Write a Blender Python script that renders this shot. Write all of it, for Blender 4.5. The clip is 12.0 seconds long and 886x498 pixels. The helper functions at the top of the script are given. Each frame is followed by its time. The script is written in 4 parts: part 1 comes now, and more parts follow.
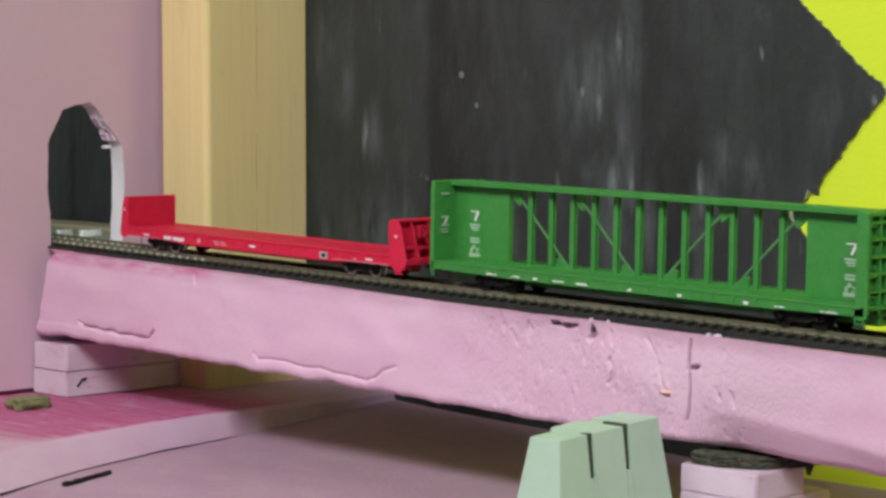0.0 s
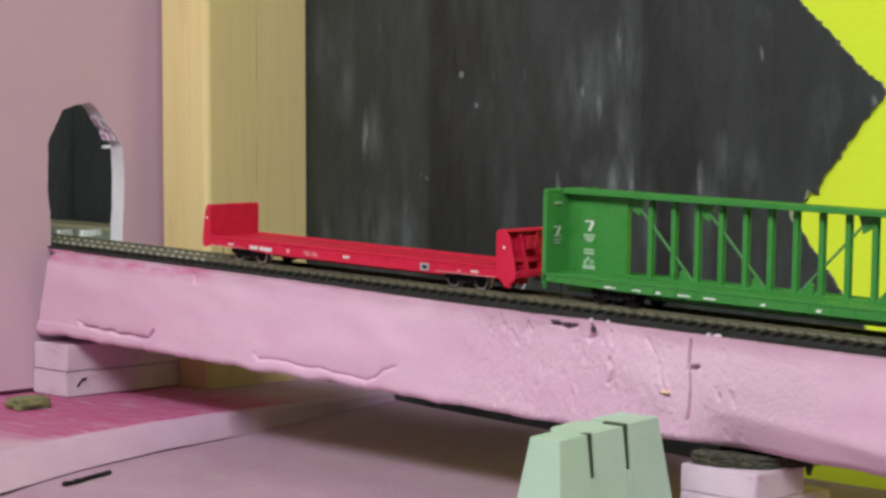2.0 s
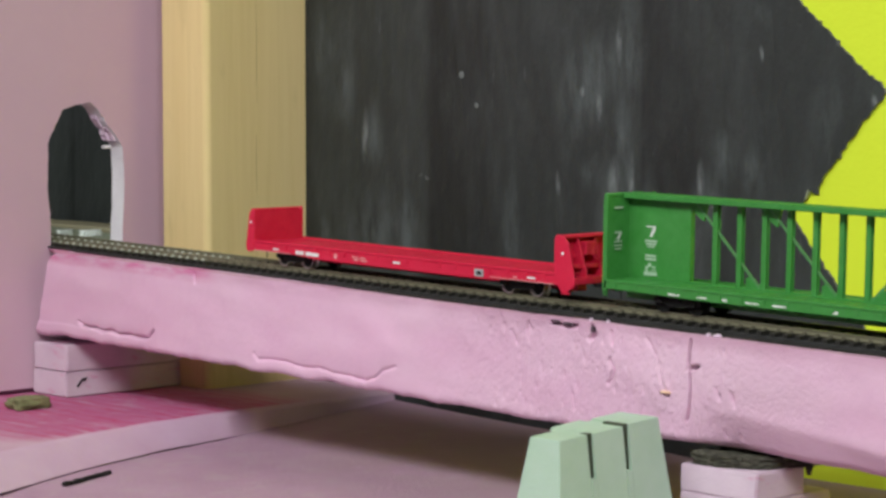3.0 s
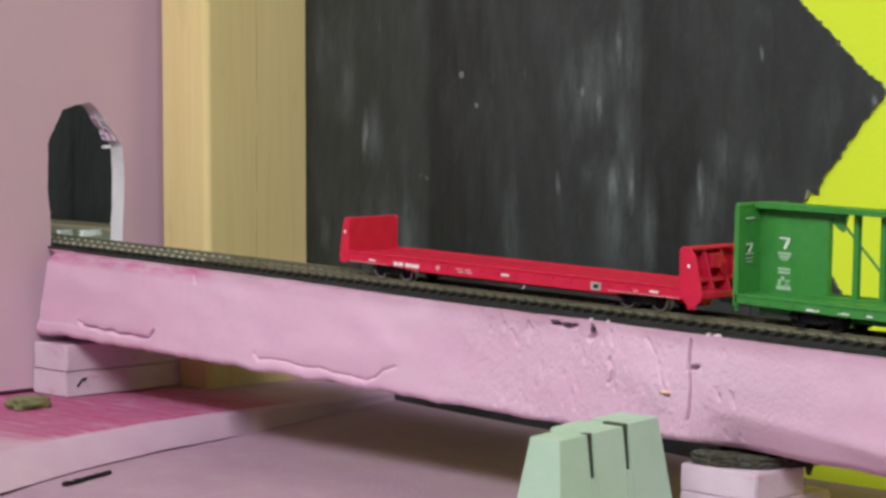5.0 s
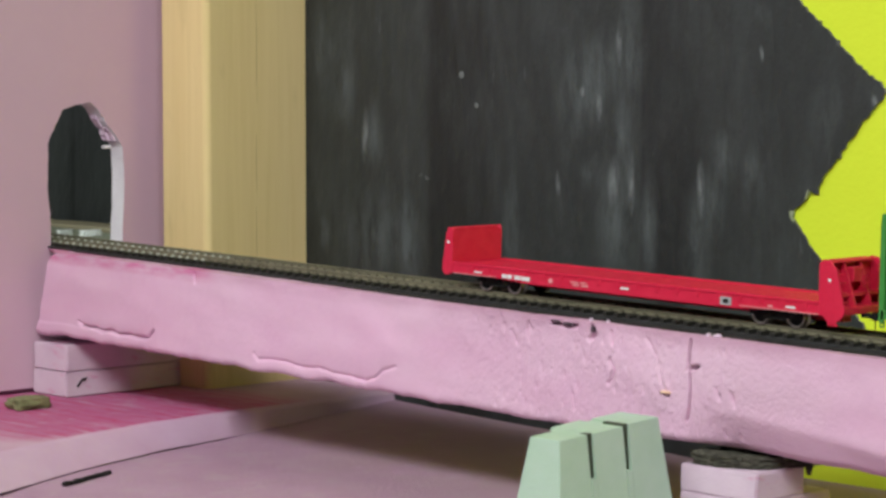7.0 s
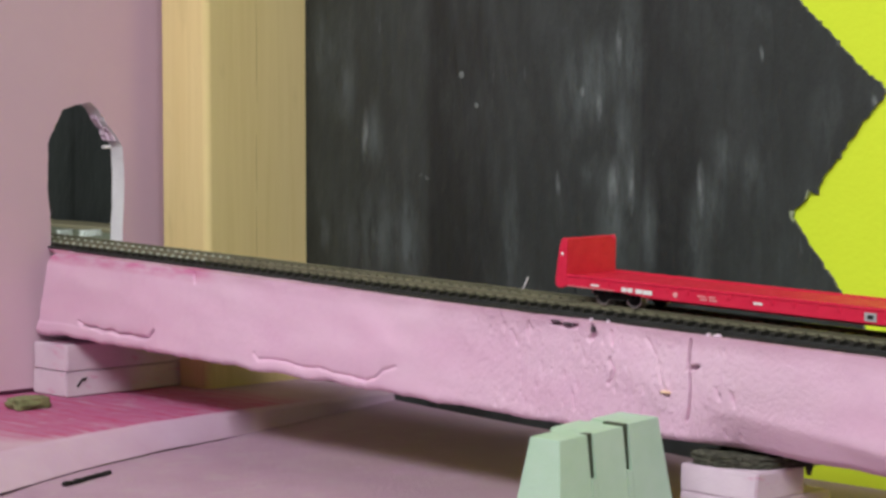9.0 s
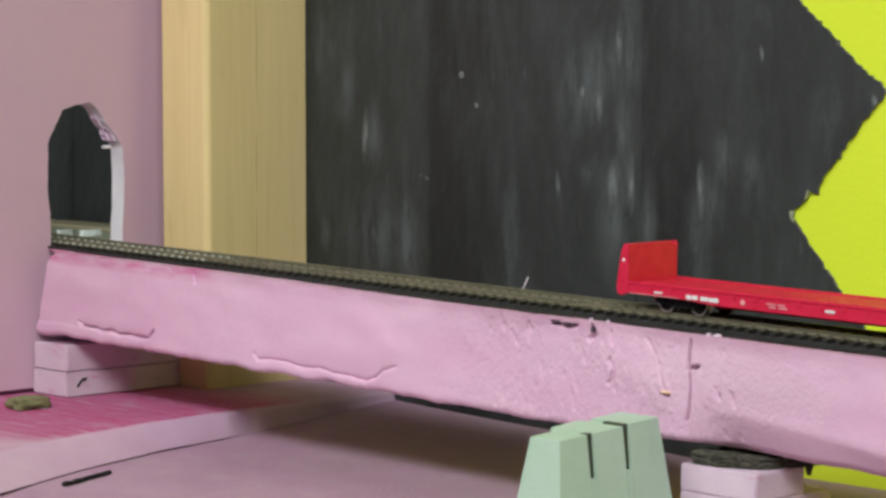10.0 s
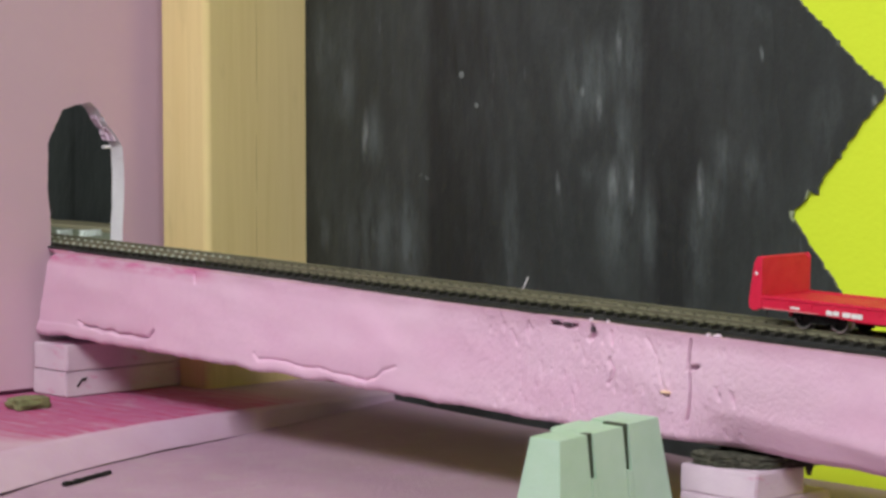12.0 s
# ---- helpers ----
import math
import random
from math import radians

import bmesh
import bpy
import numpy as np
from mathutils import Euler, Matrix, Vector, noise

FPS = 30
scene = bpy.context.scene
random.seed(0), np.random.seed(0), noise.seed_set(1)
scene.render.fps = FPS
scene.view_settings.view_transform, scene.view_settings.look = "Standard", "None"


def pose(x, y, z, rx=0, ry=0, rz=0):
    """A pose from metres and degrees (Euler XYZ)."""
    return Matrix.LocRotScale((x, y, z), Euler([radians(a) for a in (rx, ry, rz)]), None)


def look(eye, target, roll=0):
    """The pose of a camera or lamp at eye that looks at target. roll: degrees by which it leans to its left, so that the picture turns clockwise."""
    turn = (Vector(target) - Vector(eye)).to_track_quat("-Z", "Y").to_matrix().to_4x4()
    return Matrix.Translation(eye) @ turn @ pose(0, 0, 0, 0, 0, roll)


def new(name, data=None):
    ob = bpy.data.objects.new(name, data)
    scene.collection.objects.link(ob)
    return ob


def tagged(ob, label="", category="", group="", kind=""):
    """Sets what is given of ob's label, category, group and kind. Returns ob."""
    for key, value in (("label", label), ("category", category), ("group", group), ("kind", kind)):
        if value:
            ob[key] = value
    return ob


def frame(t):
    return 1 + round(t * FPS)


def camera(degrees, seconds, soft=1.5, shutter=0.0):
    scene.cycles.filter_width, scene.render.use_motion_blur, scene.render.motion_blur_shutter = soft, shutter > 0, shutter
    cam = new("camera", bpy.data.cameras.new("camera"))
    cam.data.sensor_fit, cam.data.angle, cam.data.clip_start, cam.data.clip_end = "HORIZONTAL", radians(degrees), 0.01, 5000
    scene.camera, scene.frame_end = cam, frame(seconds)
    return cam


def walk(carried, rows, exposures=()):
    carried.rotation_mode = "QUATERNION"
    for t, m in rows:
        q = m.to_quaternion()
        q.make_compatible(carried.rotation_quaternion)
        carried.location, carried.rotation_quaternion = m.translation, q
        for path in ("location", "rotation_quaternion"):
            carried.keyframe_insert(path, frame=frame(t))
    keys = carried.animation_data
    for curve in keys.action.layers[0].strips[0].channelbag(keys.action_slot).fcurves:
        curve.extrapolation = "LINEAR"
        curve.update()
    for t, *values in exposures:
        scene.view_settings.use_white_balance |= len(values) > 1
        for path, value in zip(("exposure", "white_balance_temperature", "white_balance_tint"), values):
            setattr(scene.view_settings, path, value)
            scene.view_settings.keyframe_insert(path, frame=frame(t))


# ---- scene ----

# ---------------------------------------------------------------- camera
EYE = (1.0449, -0.7943, 0.0979)
AIM = (1.0449 - 0.7164, -0.7943 + 0.6938, 0.0979 - 0.0732)
cam = camera(22.02, 12.0, soft=3.0, shutter=0.0)
walk(cam, [(0, look(EYE, AIM)), (12, look(EYE, AIM))])

# ---------------------------------------------------------------- light
world = bpy.data.worlds.new("room_air")
scene.world = world
world.use_nodes = True
world.node_tree.nodes["Background"].inputs[0].default_value = (0.9, 0.95, 1.0, 1)
world.node_tree.nodes["Background"].inputs[1].default_value = 0.05


def ceiling_lamp(name, eye, target, sx, sy, watts, colour):
    data = bpy.data.lights.new(name, "AREA")
    data.shape, data.size, data.size_y, data.energy, data.color = "RECTANGLE", sx, sy, watts, colour
    ob = new(name, data)
    ob.matrix_world = look(eye, target)
    return ob


# unseen lamps added under the ceiling, set by how the faces are lit
ceiling_lamp("unseen_ceiling_light", (-0.1, -1.35, 1.36), (0.1, -0.1, 0.0), 1.2, 0.5, 32, (0.95, 0.995, 1.0))
ceiling_lamp("unseen_ceiling_light", (1.45, -1.35, 1.36), (0.2, 0.0, 0.0), 1.3, 0.5, 62, (0.95, 0.995, 1.0))
scene.view_settings.exposure = 0.0

# ---------------------------------------------------------------- materials


class Nodes:
    """A small builder for procedural materials in metres of object space."""

    def __init__(self, name, rough=0.6, metal=0.0, spec=0.5):
        self.m = bpy.data.materials.new(name)
        self.m.use_nodes = True
        self.t = self.m.node_tree
        self.b = self.t.nodes["Principled BSDF"]
        self.b.inputs["Roughness"].default_value = rough
        self.b.inputs["Metallic"].default_value = metal
        self.b.inputs["Specular IOR Level"].default_value = spec
        self.co = self.t.nodes.new("ShaderNodeTexCoord").outputs["Object"]

    def link(self, a, b):
        self.t.links.new(a, b)

    def space(self, scale):
        n = self.t.nodes.new("ShaderNodeMapping")
        n.inputs["Scale"].default_value = scale
        self.link(self.co, n.inputs["Vector"])
        return n.outputs["Vector"]

    def noise(self, scale, detail=4, rough=0.6, lo=0.3, hi=0.7):
        """Noise from 0 to 1, of cells about 1/scale metres along each axis."""
        n = self.t.nodes.new("ShaderNodeTexNoise")
        s = scale if isinstance(scale, tuple) else (scale,) * 3
        self.link(self.space(s), n.inputs["Vector"])
        n.inputs["Scale"].default_value = 1
        n.inputs["Detail"].default_value = detail
        n.inputs["Roughness"].default_value = rough
        r = self.t.nodes.new("ShaderNodeMapRange")
        r.inputs["From Min"].default_value, r.inputs["From Max"].default_value = lo, hi
        self.link(n.outputs["Fac"], r.inputs["Value"])
        return r.outputs["Result"]

    def wave(self, axis, scale, distort=0.0, dscale=1.0):
        n = self.t.nodes.new("ShaderNodeTexWave")
        n.bands_direction = axis
        n.inputs["Scale"].default_value = scale
        n.inputs["Distortion"].default_value = distort
        n.inputs["Detail Scale"].default_value = dscale
        self.link(self.co, n.inputs["Vector"])
        return n.outputs["Fac"]

    def math(self, op, a, b):
        n = self.t.nodes.new("ShaderNodeMath")
        n.operation = op
        n.use_clamp = True
        for i, v in enumerate((a, b)):
            if isinstance(v, (int, float)):
                n.inputs[i].default_value = v
            else:
                self.link(v, n.inputs[i])
        return n.outputs[0]

    def axis(self, name, lo, hi):
        """0 to 1 as the named coordinate goes from lo to hi."""
        s = self.t.nodes.new("ShaderNodeSeparateXYZ")
        self.link(self.co, s.inputs[0])
        r = self.t.nodes.new("ShaderNodeMapRange")
        r.inputs["From Min"].default_value, r.inputs["From Max"].default_value = lo, hi
        self.link(s.outputs[name], r.inputs["Value"])
        return r.outputs["Result"]

    def spot(self, x, z, rx, rz):
        """1 at a place of an upright board, 0 from rx, rz metres away."""
        m = self.t.nodes.new("ShaderNodeMapping")
        m.inputs["Location"].default_value = (-x / rx, 0, -z / rz)
        m.inputs["Scale"].default_value = (1 / rx, 0, 1 / rz)
        self.link(self.co, m.inputs["Vector"])
        g = self.t.nodes.new("ShaderNodeTexGradient")
        g.gradient_type = "SPHERICAL"
        self.link(m.outputs["Vector"], g.inputs["Vector"])
        return g.outputs["Fac"]

    def mix(self, fac, a, b):
        n = self.t.nodes.new("ShaderNodeMix")
        n.data_type = "RGBA"
        if isinstance(fac, (int, float)):
            n.inputs["Factor"].default_value = fac
        else:
            self.link(fac, n.inputs["Factor"])
        for key, v in (("A", a), ("B", b)):
            sock = [i for i in n.inputs if i.name == key and i.type == "RGBA"][0]
            if isinstance(v, tuple):
                sock.default_value = (*v, 1)
            else:
                self.link(v, sock)
        return [o for o in n.outputs if o.type == "RGBA"][0]

    def colour(self, v):
        if isinstance(v, tuple):
            self.b.inputs["Base Color"].default_value = (*v, 1)
        else:
            self.link(v, self.b.inputs["Base Color"])
        return self

    def rough(self, v, lo, hi):
        r = self.t.nodes.new("ShaderNodeMapRange")
        r.inputs["To Min"].default_value, r.inputs["To Max"].default_value = lo, hi
        self.link(v, r.inputs["Value"])
        self.link(r.outputs["Result"], self.b.inputs["Roughness"])
        return self

    def bump(self, v, metres, strength=1.0):
        n = self.t.nodes.new("ShaderNodeBump")
        n.inputs["Strength"].default_value = strength
        n.inputs["Distance"].default_value = metres
        self.link(v, n.inputs["Height"])
        old = self.b.inputs["Normal"].links
        if old:
            self.link(old[0].from_socket, n.inputs["Normal"])
        self.link(n.outputs["Normal"], self.b.inputs["Normal"])
        return self


def plastic(name, c, rough=0.45, dusty=0.12, spec=0.5):
    n = Nodes(name, rough, spec=spec)
    dark = tuple(v * 0.8 for v in c)
    pale = tuple(v + (0.5 - v) * dusty for v in c)
    n.colour(n.mix(n.noise(160, 3), n.mix(n.noise(900, 3), dark, c), pale))
    n.rough(n.noise(300, 3), rough - 0.08, rough + 0.12)
    return n.bump(n.noise(1500, 2), 0.00006).m


def foam(name, c, pale, grain=900, relief=0.00025, wavy=0.6):
    n = Nodes(name, 0.75, spec=0.25)
    mid = n.mix(n.noise(22, 4), c, pale)
    fine = tuple(v * 0.86 for v in c)
    n.colour(n.mix(n.math("MULTIPLY", n.noise(260, 4, 0.7, 0.52, 0.75), 0.55 * wavy), mid, fine))
    return n.bump(n.noise(grain, 3), relief).bump(n.noise(140, 3), 0.0006, wavy).m


def ramp_foam():
    n = Nodes("hacked_pink_foam", 0.75, spec=0.25)
    mid = n.mix(n.noise((14, 14, 30), 4), (0.67, 0.40, 0.54), (0.70, 0.47, 0.585))
    pits = n.math("MULTIPLY", n.noise((320, 320, 170), 4, 0.65, 0.56, 0.72), n.math("MULTIPLY", n.axis("X", 0.25, 0.31), n.axis("X", 0.44, 0.41)))
    dull = n.mix(n.math("MULTIPLY", n.noise((200, 200, 90), 4, 0.7, 0.52, 0.75), 0.16), mid, (0.56, 0.28, 0.46))
    worn = n.mix(n.math("MULTIPLY", pits, 0.22), dull, (0.42, 0.17, 0.34))
    stain = n.math("MULTIPLY", n.math("MULTIPLY", n.axis("Z", -0.011, -0.006), n.axis("X", 0.08, 0.05)), n.noise((40, 40, 160), 4, 0.6, 0.42, 0.6))
    # darker, browner tint towards the top edge, broken up by noise
    edge_tint = n.math("MULTIPLY", n.axis("Z", -0.0115, -0.0035), n.noise((22, 22, 120), 5, 0.65, 0.25, 0.6))
    worn = n.mix(n.math("MULTIPLY", edge_tint, 0.62), worn, (0.40, 0.20, 0.28))
    n.colour(n.mix(n.math("MULTIPLY", stain, 0.7), worn, (0.58, 0.10, 0.27)))
    torn = n.math("ADD", n.math("MULTIPLY", n.axis("X", 0.24, 0.31), n.axis("X", 0.50, 0.42)), 0.22)
    grain = n.math("MULTIPLY", n.noise((700, 700, 450), 3), torn)
    cells = n.math("MULTIPLY", n.noise((160, 160, 80), 3), torn)
    return n.bump(grain, 0.00025).bump(cells, 0.0004, 0.5).bump(pits, 0.0003).m


RAMP = ramp_foam()
PINK_WALL = foam("pink_foam_board", (0.585, 0.395, 0.485), (0.605, 0.41, 0.495), 1400, 0.00005, 0.15)
PINK_CUT = foam("cut_foam", (0.68, 0.50, 0.65), (0.75, 0.60, 0.70))


def riser_foam():
    n = Nodes("stained_riser_foam", 0.75, spec=0.25)
    mid = n.mix(n.noise(40, 4), (0.60, 0.455, 0.55), (0.67, 0.54, 0.61))
    n.colour(n.mix(n.math("MULTIPLY", n.noise((60, 60, 200), 4, 0.6, 0.60, 0.72), 0.55), mid, (0.60, 0.16, 0.34)))
    return n.bump(n.noise(900, 3), 0.00015).bump(n.noise(90, 3), 0.0004, 0.4).m


RISER = riser_foam()
SHEET_EDGE = foam("sheet_cut_foam", (0.515, 0.332, 0.452), (0.565, 0.39, 0.503), 900, 0.0001, 0.25)
PALE = foam("foam_edge", (0.74, 0.68, 0.72), (0.8, 0.76, 0.78))


def printed_foam():
    n = Nodes("printed_pink_foam", 0.7, spec=0.25)
    base = n.mix(n.noise(30, 4), (0.49, 0.30, 0.40), (0.55, 0.37, 0.46))
    lines = n.math("MULTIPLY", n.wave("Y", 30, 3.5, 2.0), n.noise((12, 160, 1), 5, 0.65, 0.40, 0.62))
    patch = n.math("MULTIPLY", n.math("MULTIPLY", n.axis("X", 0.062, 0.046), n.axis("Y", -0.150, -0.110)), n.axis("Y", 0.075, 0.035))
    edge = n.math("MULTIPLY", patch, n.noise((14, 70, 1), 5, 0.6, 0.26, 0.44))
    spots = n.math("MULTIPLY", edge, n.noise(70, 5, 0.7, 0.14, 0.50))
    wash = n.mix(n.math("MULTIPLY", spots, 0.92), base, (0.44, 0.105, 0.235))
    n.colour(n.mix(n.math("MULTIPLY", edge, lines), wash, (0.47, 0.045, 0.15)))
    return n.bump(n.noise(900, 3), 0.0002).m


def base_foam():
    n = Nodes("worn_shaded_base_foam", 0.75, spec=0.25)
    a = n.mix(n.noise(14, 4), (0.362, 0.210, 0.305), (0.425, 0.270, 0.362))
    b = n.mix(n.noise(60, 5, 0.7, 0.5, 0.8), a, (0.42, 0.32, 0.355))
    # brown cast of the foam, plus shade painted in around the incline
    brown_shade = n.math("MULTIPLY", n.math("MULTIPLY", n.axis("X", 0.02, 0.16), n.axis("Y", -0.13, 0.0)), n.noise(24, 5, 0.65, 0.22, 0.46))
    n.colour(n.mix(n.math("MULTIPLY", brown_shade, 0.5), b, (0.30, 0.215, 0.20)))
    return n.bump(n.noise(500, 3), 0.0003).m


def timber(name, c, d, dirn=(70, 70, 2.2)):
    n = Nodes(name, 0.6, spec=0.3)
    long = n.noise(dirn, 5, 0.6, 0.35, 0.65)
    wide = n.noise(tuple(v * 0.3 for v in dirn), 3, 0.5, 0.35, 0.65)
    fine = n.noise(tuple(v * 4 for v in dirn), 4, 0.65, 0.45, 0.7)
    spot = n.noise((60, 60, 22), 3, 0.6, 0.62, 0.78)
    grain = n.mix(n.math("MULTIPLY", long, 0.5), n.mix(wide, c, tuple(v * 0.90 for v in c)), d)
    n.colour(n.mix(n.math("MULTIPLY", spot, 0.25), n.mix(n.math("MULTIPLY", fine, 0.35), grain, tuple(v * 0.92 for v in d)), tuple(v * 0.6 for v in d)))
    return n.bump(long, 0.0001).m


STUD = timber("pine_stud", (0.79, 0.625, 0.31), (0.70, 0.53, 0.24))
STRIP = timber("pale_wood_strip", (0.42, 0.38, 0.24), (0.3, 0.26, 0.15), (2.2, 90, 90))


# worn places of the black board: along, height, half-width, half-height in metres (the last only lightens the lower
# left)
RUBS = [(-0.002, 0.103, 0.012, 0.032), (-0.022, 0.120, 0.012, 0.026), (0.026, 0.066, 0.009, 0.020), (0.057, 0.014, 0.008, 0.032), (0.059, -0.011, 0.009, 0.018),
        (0.142, 0.016, 0.007, 0.036), (0.196, 0.092, 0.022, 0.028), (0.209, 0.106, 0.015, 0.024), (0.229, 0.112, 0.012, 0.034), (0.224, 0.064, 0.012, 0.022),
        (0.202, 0.048, 0.009, 0.012), (0.222, 0.022, 0.018, 0.036), (0.246, 0.022, 0.008, 0.030), (0.290, 0.036, 0.009, 0.022), (0.278, 0.008, 0.011, 0.032),
        (0.296, 0.060, 0.010, 0.014), (0.322, 0.133, 0.006, 0.006), (0.314, 0.047, 0.009, 0.018), (-0.020, 0.002, 0.008, 0.010), (0.360, 0.080, 0.010, 0.020), (0.030, 0.004, 0.036, 0.034)]
STREAKS = [(0.018, 0.066, 0.0024, 0.014), (0.219, 0.042, 0.0030, 0.011), (0.232, 0.043, 0.0022, 0.014), (0.281, 0.040, 0.0024, 0.015), (0.177, 0.040, 0.0018, 0.006),
           (0.070, 0.043, 0.0030, 0.0009), (0.208, 0.084, 0.0018, 0.008), (0.196, 0.094, 0.0016, 0.003), (0.319, 0.112, 0.0010, 0.004), (0.222, 0.118, 0.0018, 0.012),
           (0.368, 0.1145, 0.0016, 0.002), (0.389, 0.087, 0.0016, 0.0025)]
# tone of the board's sheets and brush strokes from one side to the other, raised at the tunnel end to brighten what
# shows through the hole
TONES = [(-0.320, 0.046), (-0.294, 0.044), (-0.2895, 0.010), (-0.285, 0.036), (-0.250, 0.048), (-0.060, 0.022), (-0.035, 0.012), (-0.026, 0.023), (0.020, 0.026), (0.071, 0.030), (0.0735, 0.0120),
         (0.118, 0.013), (0.130, 0.022), (0.190, 0.027), (0.238, 0.031), (0.2405, 0.0120), (0.270, 0.015), (0.284, 0.027), (0.335, 0.026), (0.390, 0.026)]


def black_board():
    n = Nodes("black_painted_board", 0.62, spec=0.4)
    # brush strokes wander a little
    warp = n.t.nodes.new("ShaderNodeTexNoise")
    n.link(n.space((38, 38, 16)), warp.inputs["Vector"])
    warp.inputs["Scale"].default_value, warp.inputs["Detail"].default_value = 1, 4
    shift = n.t.nodes.new("ShaderNodeVectorMath")
    shift.operation = "MULTIPLY_ADD"
    n.link(warp.outputs["Color"], shift.inputs[0])
    shift.inputs[1].default_value, shift.inputs[2].default_value = (0.011, 0, 0.022), (-0.0055, 0, -0.011)
    add = n.t.nodes.new("ShaderNodeVectorMath")
    n.link(n.co, add.inputs[0])
    n.link(shift.outputs[0], add.inputs[1])
    plain = n.co
    ramp = n.t.nodes.new("ShaderNodeValToRGB")
    n.link(n.axis("X", -0.4, 0.4), ramp.inputs["Fac"])
    for x, v in TONES:
        e = ramp.color_ramp.elements.new((x + 0.4) / 0.8)
        e.color = (v * 0.90, v * 1.07, v * 1.0, 1)
    for e in ramp.color_ramp.elements:
        if e.position < 0.01 or e.position > 0.99:
            e.color = (0.026, 0.029, 0.027, 1)
    mottle = n.noise((30, 30, 14), 5, 0.65, 0.34, 0.66)
    stroke = n.noise((150, 150, 7), 4, 0.6, 0.35, 0.65)
    base = n.mix(n.math("MULTIPLY", mottle, 0.34), ramp.outputs["Color"], (0.011, 0.012, 0.0115))
    base = n.mix(n.math("MULTIPLY", stroke, 0.10), base, (0.055, 0.06, 0.058))
    patch = n.math("MULTIPLY", n.noise((26, 26, 10), 5, 0.7, 0.46, 0.66), n.noise((190, 190, 50), 4, 0.7, 0.30, 0.65))
    base = n.mix(n.math("MULTIPLY", patch, 0.36), base, (0.062, 0.070, 0.068))
    rub = n.noise((95, 95, 24), 6, 0.75, 0.38, 0.62)
    scar = n.noise((240, 240, 60), 4, 0.7, 0.30, 0.6)
    n.co = add.outputs[0]
    blotch = n.math("MULTIPLY", n.noise((48, 48, 13), 5, 0.6, 0.50, 0.80), 0.22)
    for x, z, rx, rz in RUBS:
        blotch = n.math("ADD", blotch, n.math("MULTIPLY", n.math("MULTIPLY", n.spot(x, z, rx * 1.15, rz * 1.15), rub), 1.0))
    thin = n.math("MULTIPLY", n.noise((210, 210, 26), 4, 0.6, 0.66, 0.80), n.noise((16, 16, 14), 3, 0.5, 0.50, 0.68))
    for x, z, rx, rz in STREAKS:
        thin = n.math("ADD", thin, n.math("MULTIPLY", n.math("MULTIPLY", n.spot(x, z, rx * 1.5, rz * 1.3), scar), 1.1))
    n.co = plain
    scuff = n.mix(n.math("MULTIPLY", blotch, 0.52), base, (0.125, 0.142, 0.140))
    worn = n.mix(n.math("MULTIPLY", thin, 0.7), scuff, (0.24, 0.26, 0.26))
    n.colour(n.mix(n.math("MULTIPLY", n.noise((300, 300, 200), 4, 0.6, 0.62, 0.8), 0.08), worn, (0.2, 0.2, 0.2)))
    return n.rough(blotch, 0.55, 0.8).bump(n.noise((120, 120, 50), 4), 0.0005).bump(n.noise((26, 26, 6), 3), 0.001, 0.6).m


BLACK = black_board()
TORN = foam("torn_board_edge", (0.10, 0.10, 0.10), (0.2, 0.19, 0.18), 700)


def wall_paint(name, c):
    n = Nodes(name, 0.7, spec=0.3)
    n.colour(n.mix(n.noise(5, 3), c, tuple(v * 0.93 for v in c)))
    return n.bump(n.noise(400, 3), 0.0001).m


LIME = wall_paint("lime_paint", (0.67, 0.80, 0.035))
WALL_GREY = wall_paint("grey_wall_paint", (0.22, 0.22, 0.22))
CONCRETE = wall_paint("concrete", (0.16, 0.155, 0.15))
RED = plastic("red_car_plastic", (0.60, 0.010, 0.047), 0.50, 0.015, 0.28)
GREEN = plastic("green_car_plastic", (0.036, 0.225, 0.034), 0.48, 0.03, 0.4)
DARK = plastic("black_truck_plastic", (0.010, 0.010, 0.009), 0.75, 0.02, 0.2)
TIE = plastic("dark_tie_plastic", (0.020, 0.018, 0.014), 0.6, 0.03, 0.3)
GLINT_SPIKE = plastic("glint_spikes", (0.50, 0.52, 0.43), 0.3, 0.05)
SPECK = plastic("dull_paint_speck", (0.13, 0.14, 0.135), 0.7, 0.0)
TUNNEL_GLINT = plastic("pale_glint_plastic", (0.90, 0.97, 0.90), 0.10, 0.0)
FRAY = plastic("frayed_paper", (0.30, 0.33, 0.20), 0.7, 0.0)
LIT_TOP = plastic("lit_tie_top", (0.115, 0.104, 0.068), 0.7, 0.06, 0.2)
BED = plastic("dark_roadbed_foam", (0.022, 0.019, 0.017), 0.85, 0.04, 0.15)
SLOT_SHADE = plastic("slot_shade_green", (0.030, 0.045, 0.022), 0.6, 0.02)
TAPE = plastic("black_underlay", (0.014, 0.013, 0.012), 0.7, 0.03)
MARK = plastic("white_lettering", (0.72, 0.72, 0.70), 0.5, 0.0)
SMALL = plastic("small_lettering", (0.36, 0.50, 0.35), 0.5, 0.0)
FAINT = plastic("faint_lettering", (0.70, 0.30, 0.30), 0.5, 0.0)
PLATE = plastic("grey_plate", (0.35, 0.36, 0.36), 0.5, 0.0)
SAGE = Nodes("sage_printed_plastic", 0.5)
SAGE.colour(SAGE.mix(SAGE.noise(60, 3), (0.40, 0.55, 0.41), (0.44, 0.58, 0.46)))
SAGE = SAGE.bump(SAGE.wave("Z", 420, 0.6, 30), 0.00008).bump(SAGE.noise(700, 3), 0.0001).m
RAIL = Nodes("weathered_rail", 0.4, 0.35)
